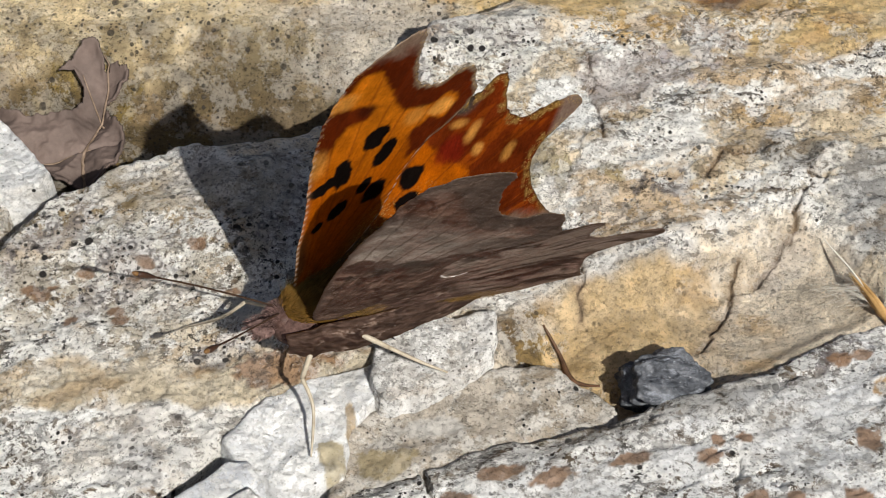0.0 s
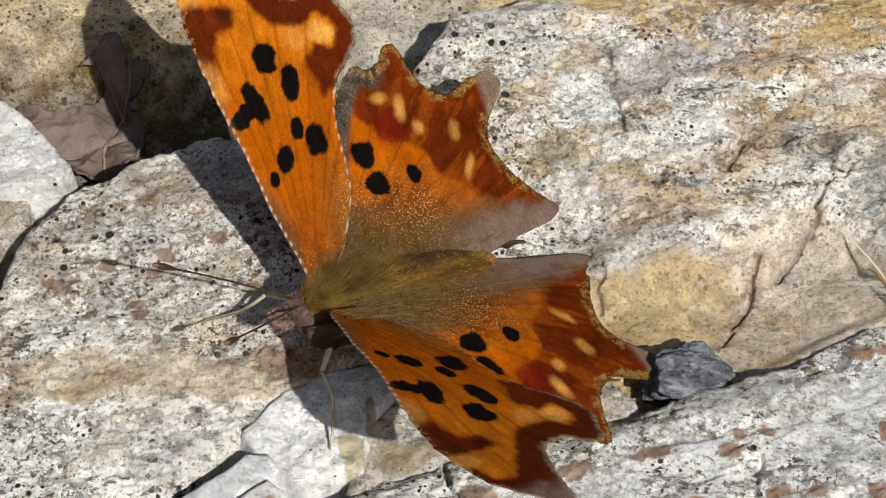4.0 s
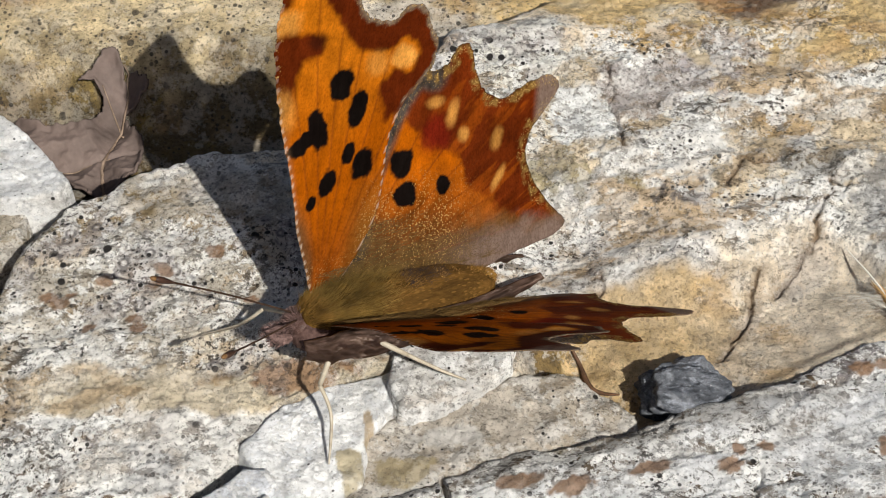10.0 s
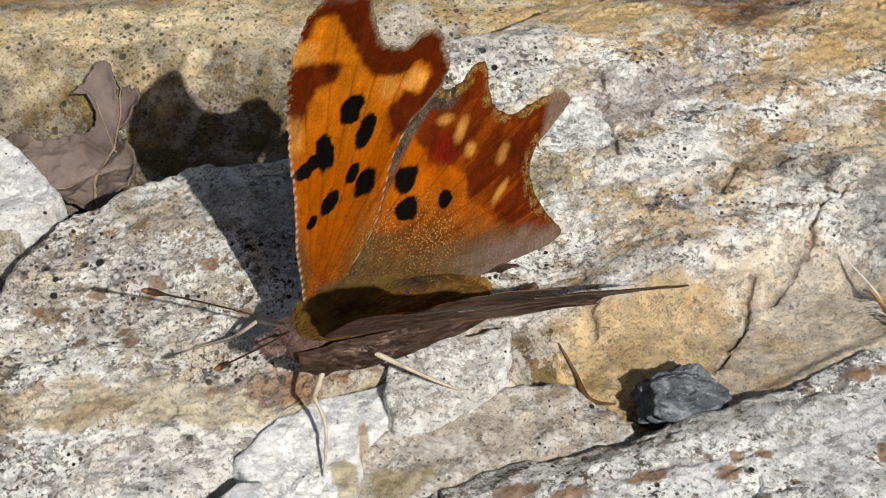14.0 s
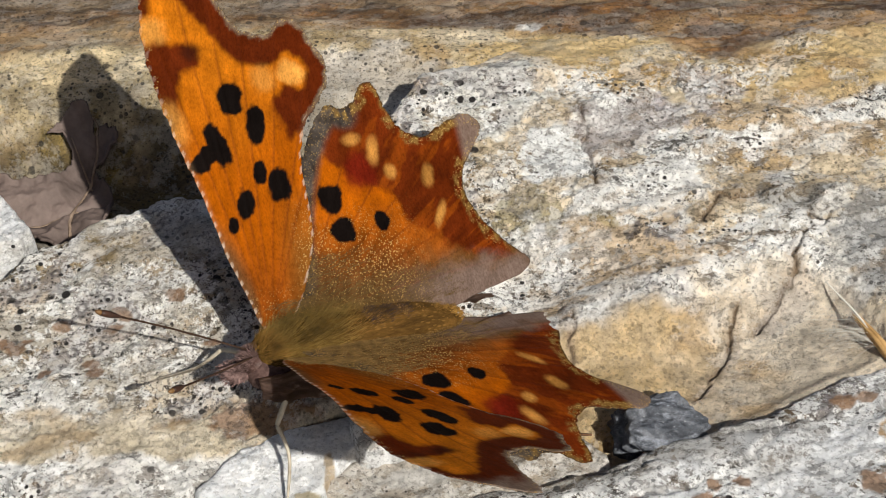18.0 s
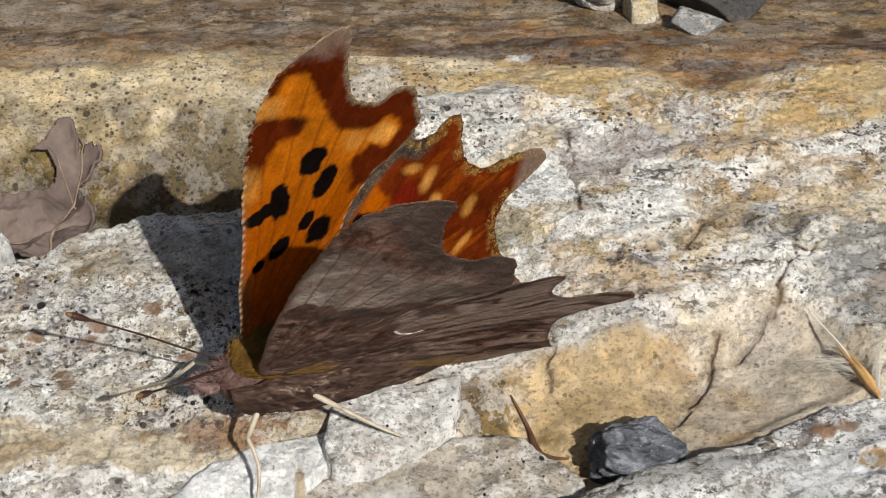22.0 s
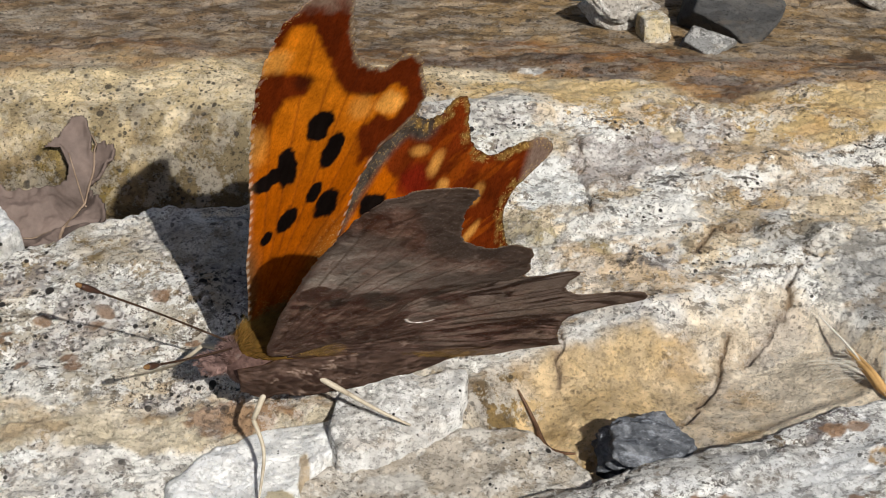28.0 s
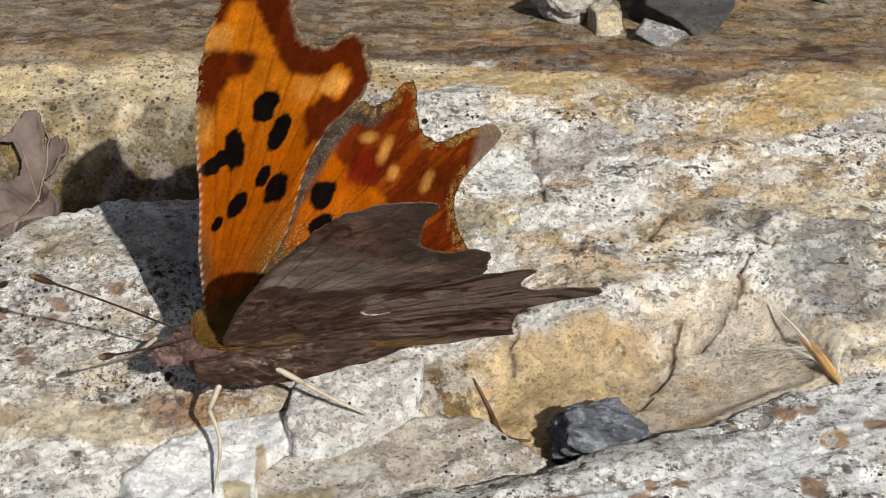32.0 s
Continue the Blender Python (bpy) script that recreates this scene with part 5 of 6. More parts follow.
def fore_upper(u, v, d):
    col = np.zeros(u.shape + (3,)) + ORANGE
    col = blend(col, LIGHT, smooth(9, 19, v + 1.2 * fbm(u, v, 3, 3, 401)) * 0.8)
    col = blend(col, (0.17, 0.040, 0.004), smooth(7.5, 1.0, v) * 0.85)
    col = blend(col, (0.085, 0.045, 0.018), smooth(-1.3, -0.2, d) * smooth(8.5, 5, v) * smooth(0.4, 1.0, u) * 0.8)
    col = blend(col, (0.13, 0.060, 0.012), smooth(-0.8, -3.2, u) * smooth(10, 4, v) * 0.7)
    col = blend(col, (0.15, 0.035, 0.004), veins(u, v, (0, 0.5), FORE_VEINS) * 0.55)
    outer = [(6.4, 19.9), (5.2, 20.5), (4.6, 22.1), (3.6, 22.2), (2.5, 21.4), (1.4, 19.8), (0.6, 18.9), (-0.1, 17.7), (-1.3, 17.3), (-2.4, 16.9), (-3.4, 17.3), (-4.3, 17.4), (-5.4, 17.4), (-5.8, 16.4), (-5.0, 15.4), (-3.8, 15.9), (-2.9, 14.8), (-2.9, 13.1), (-3.7, 12.2), (-5.4, 12.6), (-9, 14), (-9, 28), (7, 28)]
    col = blend(col, REDBROWN, area(u, v, outer, 402))
    col = blend(col, REDBROWN, area(u, v, [(6.4, 19.1), (4.1, 19.2), (2.7, 19.1), (1.7, 18.4), (2.2, 17.6), (3.2, 17.0), (3.7, 15.4), (4.1, 13.6), (4.6, 12.6), (6.2, 15)], 403))
    col = blend(col, BLACK, dot(u, v, 2.4, 18.4, 0.6, 0.5, 404, 0, 0.5) * 0.5)
    col = blend(col, PALE, dot(u, v, -4.5, 16.4, 0.95, 0.7, 405, 0.3, 0.3))
    col = blend(col, PALE, dot(u, v, -2.4, 16.2, 0.7, 0.7, 406, 0, 0.6) * 0.6)
    col = blend(col, PALE, dot(u, v, 4.9, 19.8, 0.9, 0.7, 407, 0, 0.5) * 0.8)
    col = blend(col, PALE, dot(u, v, 4.3, 13.9, 0.7, 1.3, 408, -0.2, 0.6) * 0.6)
    for k, (x, y, rx, ry, turn) in enumerate(((0.2, 15.25, 0.85, 1.0, 0.2), (-1.3, 13.25, 0.65, 1.25, 0.15), (1.6, 12.4, 0.62, 1.5, -0.3), (2.7, 11.6, 1.1, 0.62, -0.6), (-1.05, 10.35, 0.45, 0.72, 0.1), (-2.25, 9.4, 0.74, 1.0, 0.1), (0.36, 8.5, 0.58, 0.86, 0.2), (1.46, 7.25, 0.36, 0.52, 0.2))):
        col = blend(col, BLACK, dot(u, v, x, y, rx, ry, 410 + k, turn))
    col = col * (1 + 0.16 * fbm(u, v, 1.4, 5, 418) + 0.12 * fbm(u * 1.6, v * 0.3, 0.8, 4, 419))[..., None]
    # costal edge, outer fringe
    along = smooth(1.6, 3.0, u - 0.22 * v + 1.0) * smooth(15, 9, v)
    col = blend(col, (0.28, 0.18, 0.10), smooth(-0.7, -0.1, d) * along * 0.6)
    rim = smooth(-0.42, -0.12, d + 0.15 * fbm(u, v, 0.5, 3, 420)) * smooth(12, 15, v)
    col = blend(col, FRINGE, rim * smooth(4.8, 3.5, u))
    col = blend(col, (0.17, 0.125, 0.095), smooth(22.6, 24.2, v + 0.5 * fbm(u, v, 0.8, 3, 421)) * 0.85)
    teeth = smooth(-0.22, -0.1, d) * (np.sin((u + v) * 7.5) > 0.1)
    dust = smooth(-2.2, -3.6, u) * smooth(9, 5, v) + rim * 0.8 + smooth(3.5, 1.5, v) * 0.5
    return np.c_[blend(col, (0.68, 0.62, 0.52), teeth * (0.12 + 0.28 * smooth(17, 12, v))), 1 - np.clip(dust, 0, 1) * 0.8]


def hind_upper(u, v, d):
    col = np.zeros(u.shape + (3,)) + ORANGE
    col = blend(col, (0.15, 0.040, 0.006), smooth(8.0, 2.5, v + 0.8 * fbm(u, v, 2, 4, 431)) * 0.9)
    col = blend(col, (0.075, 0.042, 0.015), smooth(4.8, 1.0, v + 0.7 * fbm(u, v, 1.2, 4, 432)) * 0.9)
    col = blend(col, (0.075, 0.042, 0.016), smooth(-6.5, -3.0, u) * smooth(7, 3, v) * 0.8)
    col = blend(col, (0.12, 0.026, 0.004), veins(u, v, (-2.5, 1.0), HIND_VEINS) * 0.5)
    outer = [(-5.4, 12.2), (-7.3, 10.7), (-9.0, 9.3), (-10.6, 8.6), (-11.8, 7.6), (-12.4, 5.6), (-14.6, 4.2), (-17, 2.6), (-24, 2), (-24, 18), (-6, 18)]
    col = blend(col, (0.085, 0.0135, 0.002), area(u, v, outer, 433, 0.7, 0.5))
    col = blend(col, (0.20, 0.042, 0.003), area(u, v, outer, 433, 0.7, 0.5) * smooth(0.1, 0.5, fbm((u + 2.5) / (v + 3) * 9, (v + 3) * 0.35, 1.0, 4, 436)) * 0.6)
    col = blend(col, (0.105, 0.007, 0.003), dot(u, v, -9.6, 9.7, 1.1, 1.3, 434, 0.4, 0.4) * 0.8)
    for k, (x, y, rx, ry, turn) in enumerate(((-9.5, 11.9, 0.65, 0.4, 0), (-11.0, 10.9, 0.45, 0.85, 0.25), (-12.0, 9.3, 0.48, 0.5, 0), (-14.9, 8.7, 0.42, 0.75, 0.3), (-15.0, 5.8, 0.32, 0.85, 0.55))):
        col = blend(col, (0.36, 0.165, 0.035), dot(u, v, x, y, rx * 0.92, ry * 0.92, 440 + k, turn, 0.5))
    for k, (x, y, rx, ry) in enumerate(((-6.7, 8.1, 0.8, 1.0), (-7.1, 5.9, 0.85, 0.8), (-10.2, 6.05, 0.55, 0.6))):
        col = blend(col, BLACK, dot(u, v, x, y, rx, ry, 450 + k, 0.3))
    col = col * (1 + 0.30 * fbm(u * 0.5, v * 0.5, 1.2, 5, 456) + 0.22 * fbm((u + 2.5) / (v + 3) * 9, (v + 3) * 0.35, 0.8, 4, 457))[..., None]
    fold = smooth(-1.7, -0.9, d) * smooth(-9.5, -8.2, u + 0.1 * v)
    col = blend(col, np.array((0.050, 0.041, 0.034)) * (1 + 0.5 * fbm(u, v, 0.5, 3, 458))[..., None], fold)
    rim = smooth(-0.85, -0.35, d + 0.45 * fbm(u, v, 0.7, 4, 455)) * smooth(-7.4, -8.4, u) * smooth(2.0, 3.5, v)
    col = blend(col, (0.16, 0.095, 0.025), rim * smooth(-0.5, 0.3, fbm(u, v, 0.35, 3, 459)) * 0.85)
    col = blend(col, (0.03, 0.018, 0.010), smooth(-0.22, -0.06, d) * smooth(-8, -9, u) * 0.7)
    col = blend(col, (0.15, 0.11, 0.088), smooth(-18.0, -18.9, u) * smooth(8.5, 9.8, v) * 0.9)
    col = blend(col, (0.14, 0.10, 0.082), smooth(-8, -14, u) * smooth(3.0, 0.9, v + 0.6 * fbm(u, v, 1.2, 4, 460)) * 0.9)
    black = sum(dot(u, v, x, y, rx, ry, 450, 0.3) for x, y, rx, ry in ((-6.7, 8.1, 0.8, 1.0), (-7.1, 5.9, 0.85, 0.8), (-10.2, 6.05, 0.55, 0.6)))
    dust = (1 - black) * smooth(8.0, 3.5, v + 1.2 * fbm(u, v, 1.5, 3, 435)) * smooth(-14, -9, u) + rim * 0.7 + 0.3 * fold
    return np.c_[col, 1 - np.clip(dust, 0, 1) * 0.85]


def bark(u, v, seed, base, other, root=(3.0, -0.5)):
    """Bark-like scales: blotches, long dark furrows that run outwards from the root, short cross wrinkles near it."""
    col = np.zeros(u.shape + (3,)) + base
    col = blend(col, other, smooth(-0.25, 0.35, fbm(u, v, 2.6, 6, seed)) * 0.9)
    ray, way = np.hypot(u - root[0], v - root[1]), np.arctan2(v - root[1], root[0] - u)
    grain = fbm(ray * 0.45, way * 13, 0.55, 5, seed + 1)
    col = col * np.clip(1 + 0.75 * grain + 0.6 * fbm(u, v, 0.5, 4, seed + 3), 0.25, 2)[..., None]
    furrow = ridge(ray * 0.22, way * 15 + 0.35 * fbm(u, v, 3.0, 3, seed + 4), 1.0, 3, seed + 2)
    col = blend(col, (0.020, 0.014, 0.012), smooth(0.80, 0.93, furrow) * smooth(6.0, 10.0, ray) * 0.9)
    wrinkle = ridge(ray * 0.9 + 0.4 * fbm(u, v, 2.0, 3, seed + 6), way * 2.6, 1.5, 4, seed + 5)
    col = blend(col, (0.018, 0.011, 0.010), smooth(0.84, 0.95, wrinkle) * smooth(14, 7, ray) * 0.9)
    pale = smooth(0.90, 0.985, ridge(ray * 0.35, way * 7, 1.1, 4, seed + 8)) * smooth(-0.1, 0.5, fbm(u, v, 2.0, 4, seed + 9))
    return blend(col, (0.24, 0.18, 0.145), pale * 0.75)


def fore_under(u, v, d):
    col = bark(u, v, 461, (0.096, 0.064, 0.049), (0.050, 0.033, 0.026), (0.5, 0.5))
    outer = smooth(8.6, 9.6, v + 0.25 * u + 1.8 * fbm(u, v, 2.5, 5, 462))
    pale = np.array((0.27, 0.235, 0.205)) * (1 + 0.45 * fbm(u * 1.3, v * 0.6, 1.2, 5, 465))[..., None]
    col = blend(col, pale, outer * (0.45 + 0.4 * smooth(0.5, 3.5, u + 0.8 * fbm(u, v, 2, 4, 468))) * smooth(18.5, 15.0, v + 1.2 * fbm(u, v, 2, 4, 466)))
    col = blend(col, (0.030, 0.021, 0.017), area(u, v, [(2.4, 8.0), (0.0, 8.6), (-3.4, 9.6), (-6.0, 11.6), (-5, 13.4), (-2.6, 11.6), (0.2, 10.4), (3, 10.2)], 463, 0.9, 0.4) * 0.85)
    col = blend(col, (0.12, 0.095, 0.080), smooth(0.1, 0.45, fbm(u, v * 0.6, 1.7, 5, 464)) * outer * 0.5)
    col = blend(col, (0.055, 0.041, 0.034), smooth(-2.6, -1.2, d + 0.9 * fbm(u, v, 1.4, 5, 467)) * smooth(12.5, 15.0, v) * smooth(3.8, 2.0, u) * 0.85)
    col = blend(col, (0.040, 0.028, 0.023), veins(u, v, (0, 0.5), FORE_VEINS, 0.06) * 0.7)
    return blend(col, (0.048, 0.036, 0.030), smooth(-0.5, -0.1, d) * 0.8)


def hind_under(u, v, d):
    col = bark(u, v, 471, (0.098, 0.064, 0.053), (0.054, 0.035, 0.028))
    col = blend(col, np.array((0.165, 0.130, 0.110)) * (1 + 0.35 * fbm(u, v, 1.0, 5, 474))[..., None], smooth(6.0, 9.5, v + 0.12 * u + 1.6 + 1.4 * fbm(u, v, 2, 4, 472)) * 0.75)
    col = blend(col, (0.11, 0.068, 0.058), smooth(2.4, 0.2, v + 0.6 * fbm(u, v, 1.5, 3, 473)) * 0.8)
    # fine dark lines and pale streaks that run out to the teeth of the edge
    ray, way = np.hypot(u + 1.0, v - 1.5), np.arctan2(v - 1.5, -1.0 - u)
    lines = ridge(ray * 0.12, way * 11 + 0.12 * fbm(u, v, 2.5, 3, 476), 1.0, 2, 477)
    far = smooth(6.5, 10.0, ray + fbm(u, v, 2.0, 4, 478))
    col = blend(col, (0.19, 0.15, 0.122), smooth(0.70, 0.45, lines) * far * 0.45)
    col = blend(col, (0.018, 0.012, 0.010), smooth(0.84, 0.93, lines) * far * 0.9)
    col = blend(col, (0.022, 0.015, 0.012), veins(u, v, (-2.5, 1.0), HIND_VEINS, 0.06) * 0.75)
    col = blend(col, (0.020, 0.013, 0.011), area(u, v, [(-4.5, 8.8), (-6.5, 8.2), (-8.6, 8.8), (-8.0, 10.2), (-5.4, 10.6)], 475, 0.7, 0.5) * 0.8)
    col = blend(col, (0.024, 0.015, 0.012), area(u, v, [(-2.6, 3.0), (-4.6, 2.6), (-6.2, 4.2), (-6.0, 6.4), (-4.4, 7.4), (-3.6, 5.6)], 479, 0.9, 0.5) * 0.75)
    col = blend(col, (0.035, 0.026, 0.022), smooth(-0.45, -0.1, d) * smooth(-7, -9, u) * 0.7)
    arc = np.abs(np.hypot(u + 7.1, (v - 6.4) * 1.2) - 1.15)
    mark = (1 - smooth(0.05, 0.11, arc)) * (v < 6.0) * smooth(1.25, 1.05, np.abs(u + 7.1))
    return blend(col, (0.72, 0.66, 0.60), mark)


CREASE = ((-2.0, -0.2), (-18.9, 3.8))


def over_crease(u, v):
    (ax, ay), (bx, by) = CREASE
    return v - ay - (u - ax) * (by - ay) / (bx - ax)


def wing(name, outline, upper, under, side, camber, parent, label, lobe=None):
    """A thin two-faced wing lying in its own plane: x towards the head, y outwards."""
    line = round_off(outline, 5)
    us, vs = [p[0] for p in line], [p[1] for p in line]
    step = 0.095
    gu, gv = np.arange(min(us) - 0.3, max(us) + 0.3, step), np.arange(min(vs) - 0.3, max(vs) + 0.3, step)
    U, V = np.meshgrid(gu, gv, indexing="ij")
    D = inside(U, V, line) + (0.05 + 0.10 * smooth(10, 14, V)) * fbm(U, V, 0.7, 3, 480)
    g0, g1 = np.gradient(D, step)
    gl = np.hypot(g0, g1) + 1e-6
    near = np.abs(D) < 0.8 * step
    U = np.where(near, U - D * g0 / gl, U)
    V = np.where(near, V - D * g1 / gl, V)
    inner = D < 0.35 * step
    if lobe is not None:
        inner &= (over_crease(U, V) < 0.06) if lobe else (over_crease(U, V) > -0.06)
    I = np.arange(U.size).reshape(U.shape)
    F = np.stack([I[:-1, :-1], I[1:, :-1], I[1:, 1:], I[:-1, 1:]], -1).reshape(-1, 4)
    F = F[inner.ravel()[F].all(1)]
    used = np.unique(F)
    at = np.full(U.size, -1)
    at[used] = np.arange(len(used))
    F = at[F]
    u, v, d = (a.ravel()[used] for a in (U, V, np.minimum(D, 0)))
    ends = FORE_VEINS if upper is fore_upper else HIND_VEINS
    root = (0, 0.5) if upper is fore_upper else (-2.5, 1.0)
    span = max(vs)
    along = np.clip(v / span, 0, 1)
    arch = 4 * along * (1 - along) + 1.5 * smooth(0.6, 1.05, along) * (upper is fore_upper) if side > 0 else 0.9 * smooth(0.6, 1.05, along)
    bend = camber * arch + 0.12 * fbm(u, v, 5.0, 3, 481) + 0.03 * veins(u, v, root, ends, 0.12)
    n = len(u)
    half = (0.022 if lobe else 0.03) * smooth(0.0, -0.15, d) + 0.008
    y = side * v
    top, low = np.c_[u, y, bend + half], np.c_[u, y, bend - half]
    turned = F if side > 0 else F[:, ::-1]
    edges = {}
    for f in turned:
        for a, b in zip(f, np.roll(f, -1)):
            edges[(a, b)] = True
    rim = np.array([(a, b) for a, b in edges if (b, a) not in edges])
    wall = np.c_[rim[:, 1], rim[:, 0], rim[:, 0] + n, rim[:, 1] + n]
    faces = np.concatenate([turned, turned[:, ::-1] + n, wall])
    slots = np.r_[np.zeros(len(turned)), np.ones(len(turned)), np.zeros(len(wall))]
    tint = np.concatenate([upper(u, v, d), np.c_[under(u, v, d), np.full(n, 0.72)]])
    ob = mesh_object(name, np.concatenate([top, low]), faces, (WING_TOP, WING_UNDER), tint, slots, parent)
    return tagged(ob, label)


def ball(bm, centre, radii, seg=20, rings=12, bend=None):
    made = bmesh.ops.create_uvsphere(bm, u_segments=seg, v_segments=rings, radius=1)
    for vert in made["verts"]:
        vert.co = Vector((vert.co.x * radii[0], vert.co.y * radii[1], vert.co.z * radii[2])) + Vector(centre)


def fur(bm, spots, count, length, rnd, lean=(-0.7, 0, 0.25), width=0.035, up=False):
    """Fine hairs that stand on ellipsoids given as centre and radii."""
    for _ in range(count):
        (cx, cy, cz), (rx, ry, rz) = rnd.choice(spots)
        n = Vector((rnd.gauss(0, 1), rnd.gauss(0, 1), rnd.gauss(0.35, 1))).normalized()
        if up and n.z < 0.15:
            continue
        p = Vector((cx + n.x * rx * 0.97, cy + n.y * ry * 0.97, cz + n.z * rz * 0.97))
        way = (n * rnd.uniform(0.45, 1.0) + Vector(lean) * rnd.uniform(0.5, 1.3)).normalized()
        side = way.cross(Vector((rnd.gauss(0, 1), rnd.gauss(0, 1), rnd.gauss(0, 1)))).normalized() * width
        q = p + way * length * rnd.uniform(0.5, 1.1)
        m = (p + q) / 2 + n * 0.06
        a, b, c, d, e = (bm.verts.new(w) for w in (p - side, p + side, m + side * 0.8, m - side * 0.8, q))
        bm.faces.new((a, b, c, d))
        bm.faces.new((d, c, e))


def butterfly():
    fly = new("butterfly")
    fly.empty_display_size = 0.01
    fly.matrix_world = FLY
    inv = FLY.inverted()

    def local(x, y, z):
        p = inv @ Vector((x * MM, y * MM, z * MM))
        return tuple(c / MM for c in p)

    rnd = random.Random(11)
    thorax = [((0.0, -0.35, -0.65), (1.7, 1.45, 1.55)), ((-1.2, -0.35, -0.6), (2.6, 1.75, 1.85)), ((-3.0, -0.3, -0.55), (3.0, 1.85, 1.85))]
    bm = bmesh.new()
    for c, r in thorax:
        ball(bm, c, r)
    body = part("thorax", bm, FUR, fly, "olive-brown furry thorax")
    bm = bmesh.new()
    fur(bm, thorax, 5000, 0.8, rnd, (-2.0, 0, 0.15), 0.008, True)
    fur(bm, thorax, 7000, 1.7, rnd, (-1.3, -0.3, 0.2), 0.007, True)
    tagged(part("thorax_fur", bm, HAIR, body, "long olive hair"), kind="stuff")
    bm = bmesh.new()
    fur(bm, [((0.7, -0.35, -0.65), (1.1, 1.5, 1.45))], 2200, 0.75, rnd, (-1.2, 0.1, 0.2), 0.009, True)
    tagged(part("collar", bm, GOLD_HAIR, body, "golden-brown collar of hair"), kind="stuff")
    belly = [((-5.2 - 1.2 * k, -0.2 + 0.09 * k, -0.8 + 0.02 * k), (1.5, 1.45 - 0.02 * k * k, 2.1 - 0.025 * k * k)) for k in range(7)]
    bm = bmesh.new()
    line = [Vector((-3.6 - 0.33 * k, -0.25 + 0.025 * k, -0.8)) for k in range(31)]
    tube(bm, line, [(1.95 * math.sqrt(max(0.02, 1 - ((k - 15) / 16) ** 2)) if k > 15 else 1.95) * (1 - 0.02 * (k % 4 == 0)) for k in range(31)], 28)
    abdomen = part("abdomen", bm, RUST_FUR, fly, "rusty brown banded abdomen")
    bm = bmesh.new()
    fur(bm, belly, 6000, 0.35, rnd, (-1.2, 0, 0.3), 0.012, True)
    fur(bm, belly, 5000, 0.7, rnd, (-1.5, -0.3, 0.1), 0.007, True)
    tagged(part("abdomen_fur", bm, GOLD_HAIR, abdomen, "short golden hair"), kind="stuff")
    bm = bmesh.new()
    fur(bm, belly[1:4], 5200, 0.55, rnd, (-1.4, 0.1, 0.25), 0.011, True)
    tagged(part("dusky_patch", bm, DUSK_HAIR, abdomen, "dark mauve-brown hair at the waist"), kind="stuff")
    bm = bmesh.new()
    fur(bm, belly[3:], 2400, 0.20, rnd, (-0.6, 0, 0.5), 0.045, True)
    tagged(part("gold_scales", bm, GOLD_SCALE, abdomen, "golden scales near the tail end"), kind="stuff")
    bm = bmesh.new()
    ball(bm, (1.55, -0.75, -1.3), (1.0, 1.0, 0.95))
    head = part("head", bm, HEAD_FUR, fly, "mauve-brown furry head")
    bm = bmesh.new()
    fur(bm, [((1.55, -0.75, -1.3), (1.0, 1.0, 0.95))], 1500, 0.34, rnd, (0.5, 0, 0.1), 0.016)
    tagged(part("head_fur", bm, PALE_FUR, head), kind="stuff")
    for s in (-1, 1):
        bm = bmesh.new()
        ball(bm, (1.6, -0.72 + s * 0.62, -1.25), (0.66, 0.52, 0.70))
        part("eye", bm, EYE, head, "dull brown eye")
        bm = bmesh.new()
        line = bow([(2.0, -0.72 + s * 0.36, -1.9), (2.9, -0.8 + s * 0.42, -2.05), (3.7, -0.9 + s * 0.30, -1.65)])
        tube(bm, line, taper(line, 0.30, 0.42, 0.12), 10)
        fur(bm, [((2.9, -0.8 + s * 0.40, -1.95), (0.95, 0.40, 0.42))], 420, 0.38, rnd, (1.0, 0, 0), 0.018)
        part("palp", bm, PALE_FUR, head, "mauve-grey hairy palp")
    # lower side of the body: brown hair between the legs
    bm = bmesh.new()
    chest = [((0.2, -0.2, -1.7), (2.1, 1.85, 1.5)), ((-2.6, 0.05, -1.6), (2.9, 2.0, 1.6))]
    for c, r in chest:
        ball(bm, c, r, 16, 10)
    fur(bm, chest, 3000, 0.25, rnd, (-1.2, 0, -0.3), 0.02)
    part("breast", bm, HEAD_FUR, fly, "mauve-brown hairy underside")
    # inner folds of the hindwings, which wrap the flanks of the abdomen
    for side in (-1, 1):
        U, T = np.meshgrid(np.linspace(2.3, -17.5, 130), np.linspace(0, 1, 30), indexing="ij")
        reach = np.interp(U, (-17.5, -13, -8, -2.2, 0.9, 2.3), (0.5, 1.6, 2.4, 2.9, 2.5, 1.5)) + 0.14 * fbm(U, T * 3, 0.8, 3, 491)
        out = np.interp(U, (-17.5, -10, -3, 0.9, 2.3), (1.0, 2.1, 2.3, 1.9, 1.1))
        top = np.interp(U, (-17.5, -10, -3, 0.3, 2.3), (-0.4, -0.05, 0.15, 0.1, -1.0))
        crease = 0.08 * fbm(U * 0.4, T * 6, 1.0, 4, 493)
        fold = np.stack([U - 0.5 * T, side * (out + 0.25 * np.sin(T * 2.4) + crease), top - reach * T], -1).reshape(-1, 3)
        I = np.arange(U.size).reshape(U.shape)
        F = np.stack([I[:-1, :-1], I[1:, :-1], I[1:, 1:], I[:-1, 1:]], -1).reshape(-1, 4)
        ob = mesh_object("wing_fold", fold, F, WING_UNDER, bark(U.ravel(), 8 * T.ravel(), 492, (0.060, 0.040, 0.032), (0.038, 0.025, 0.020)), None, fly)
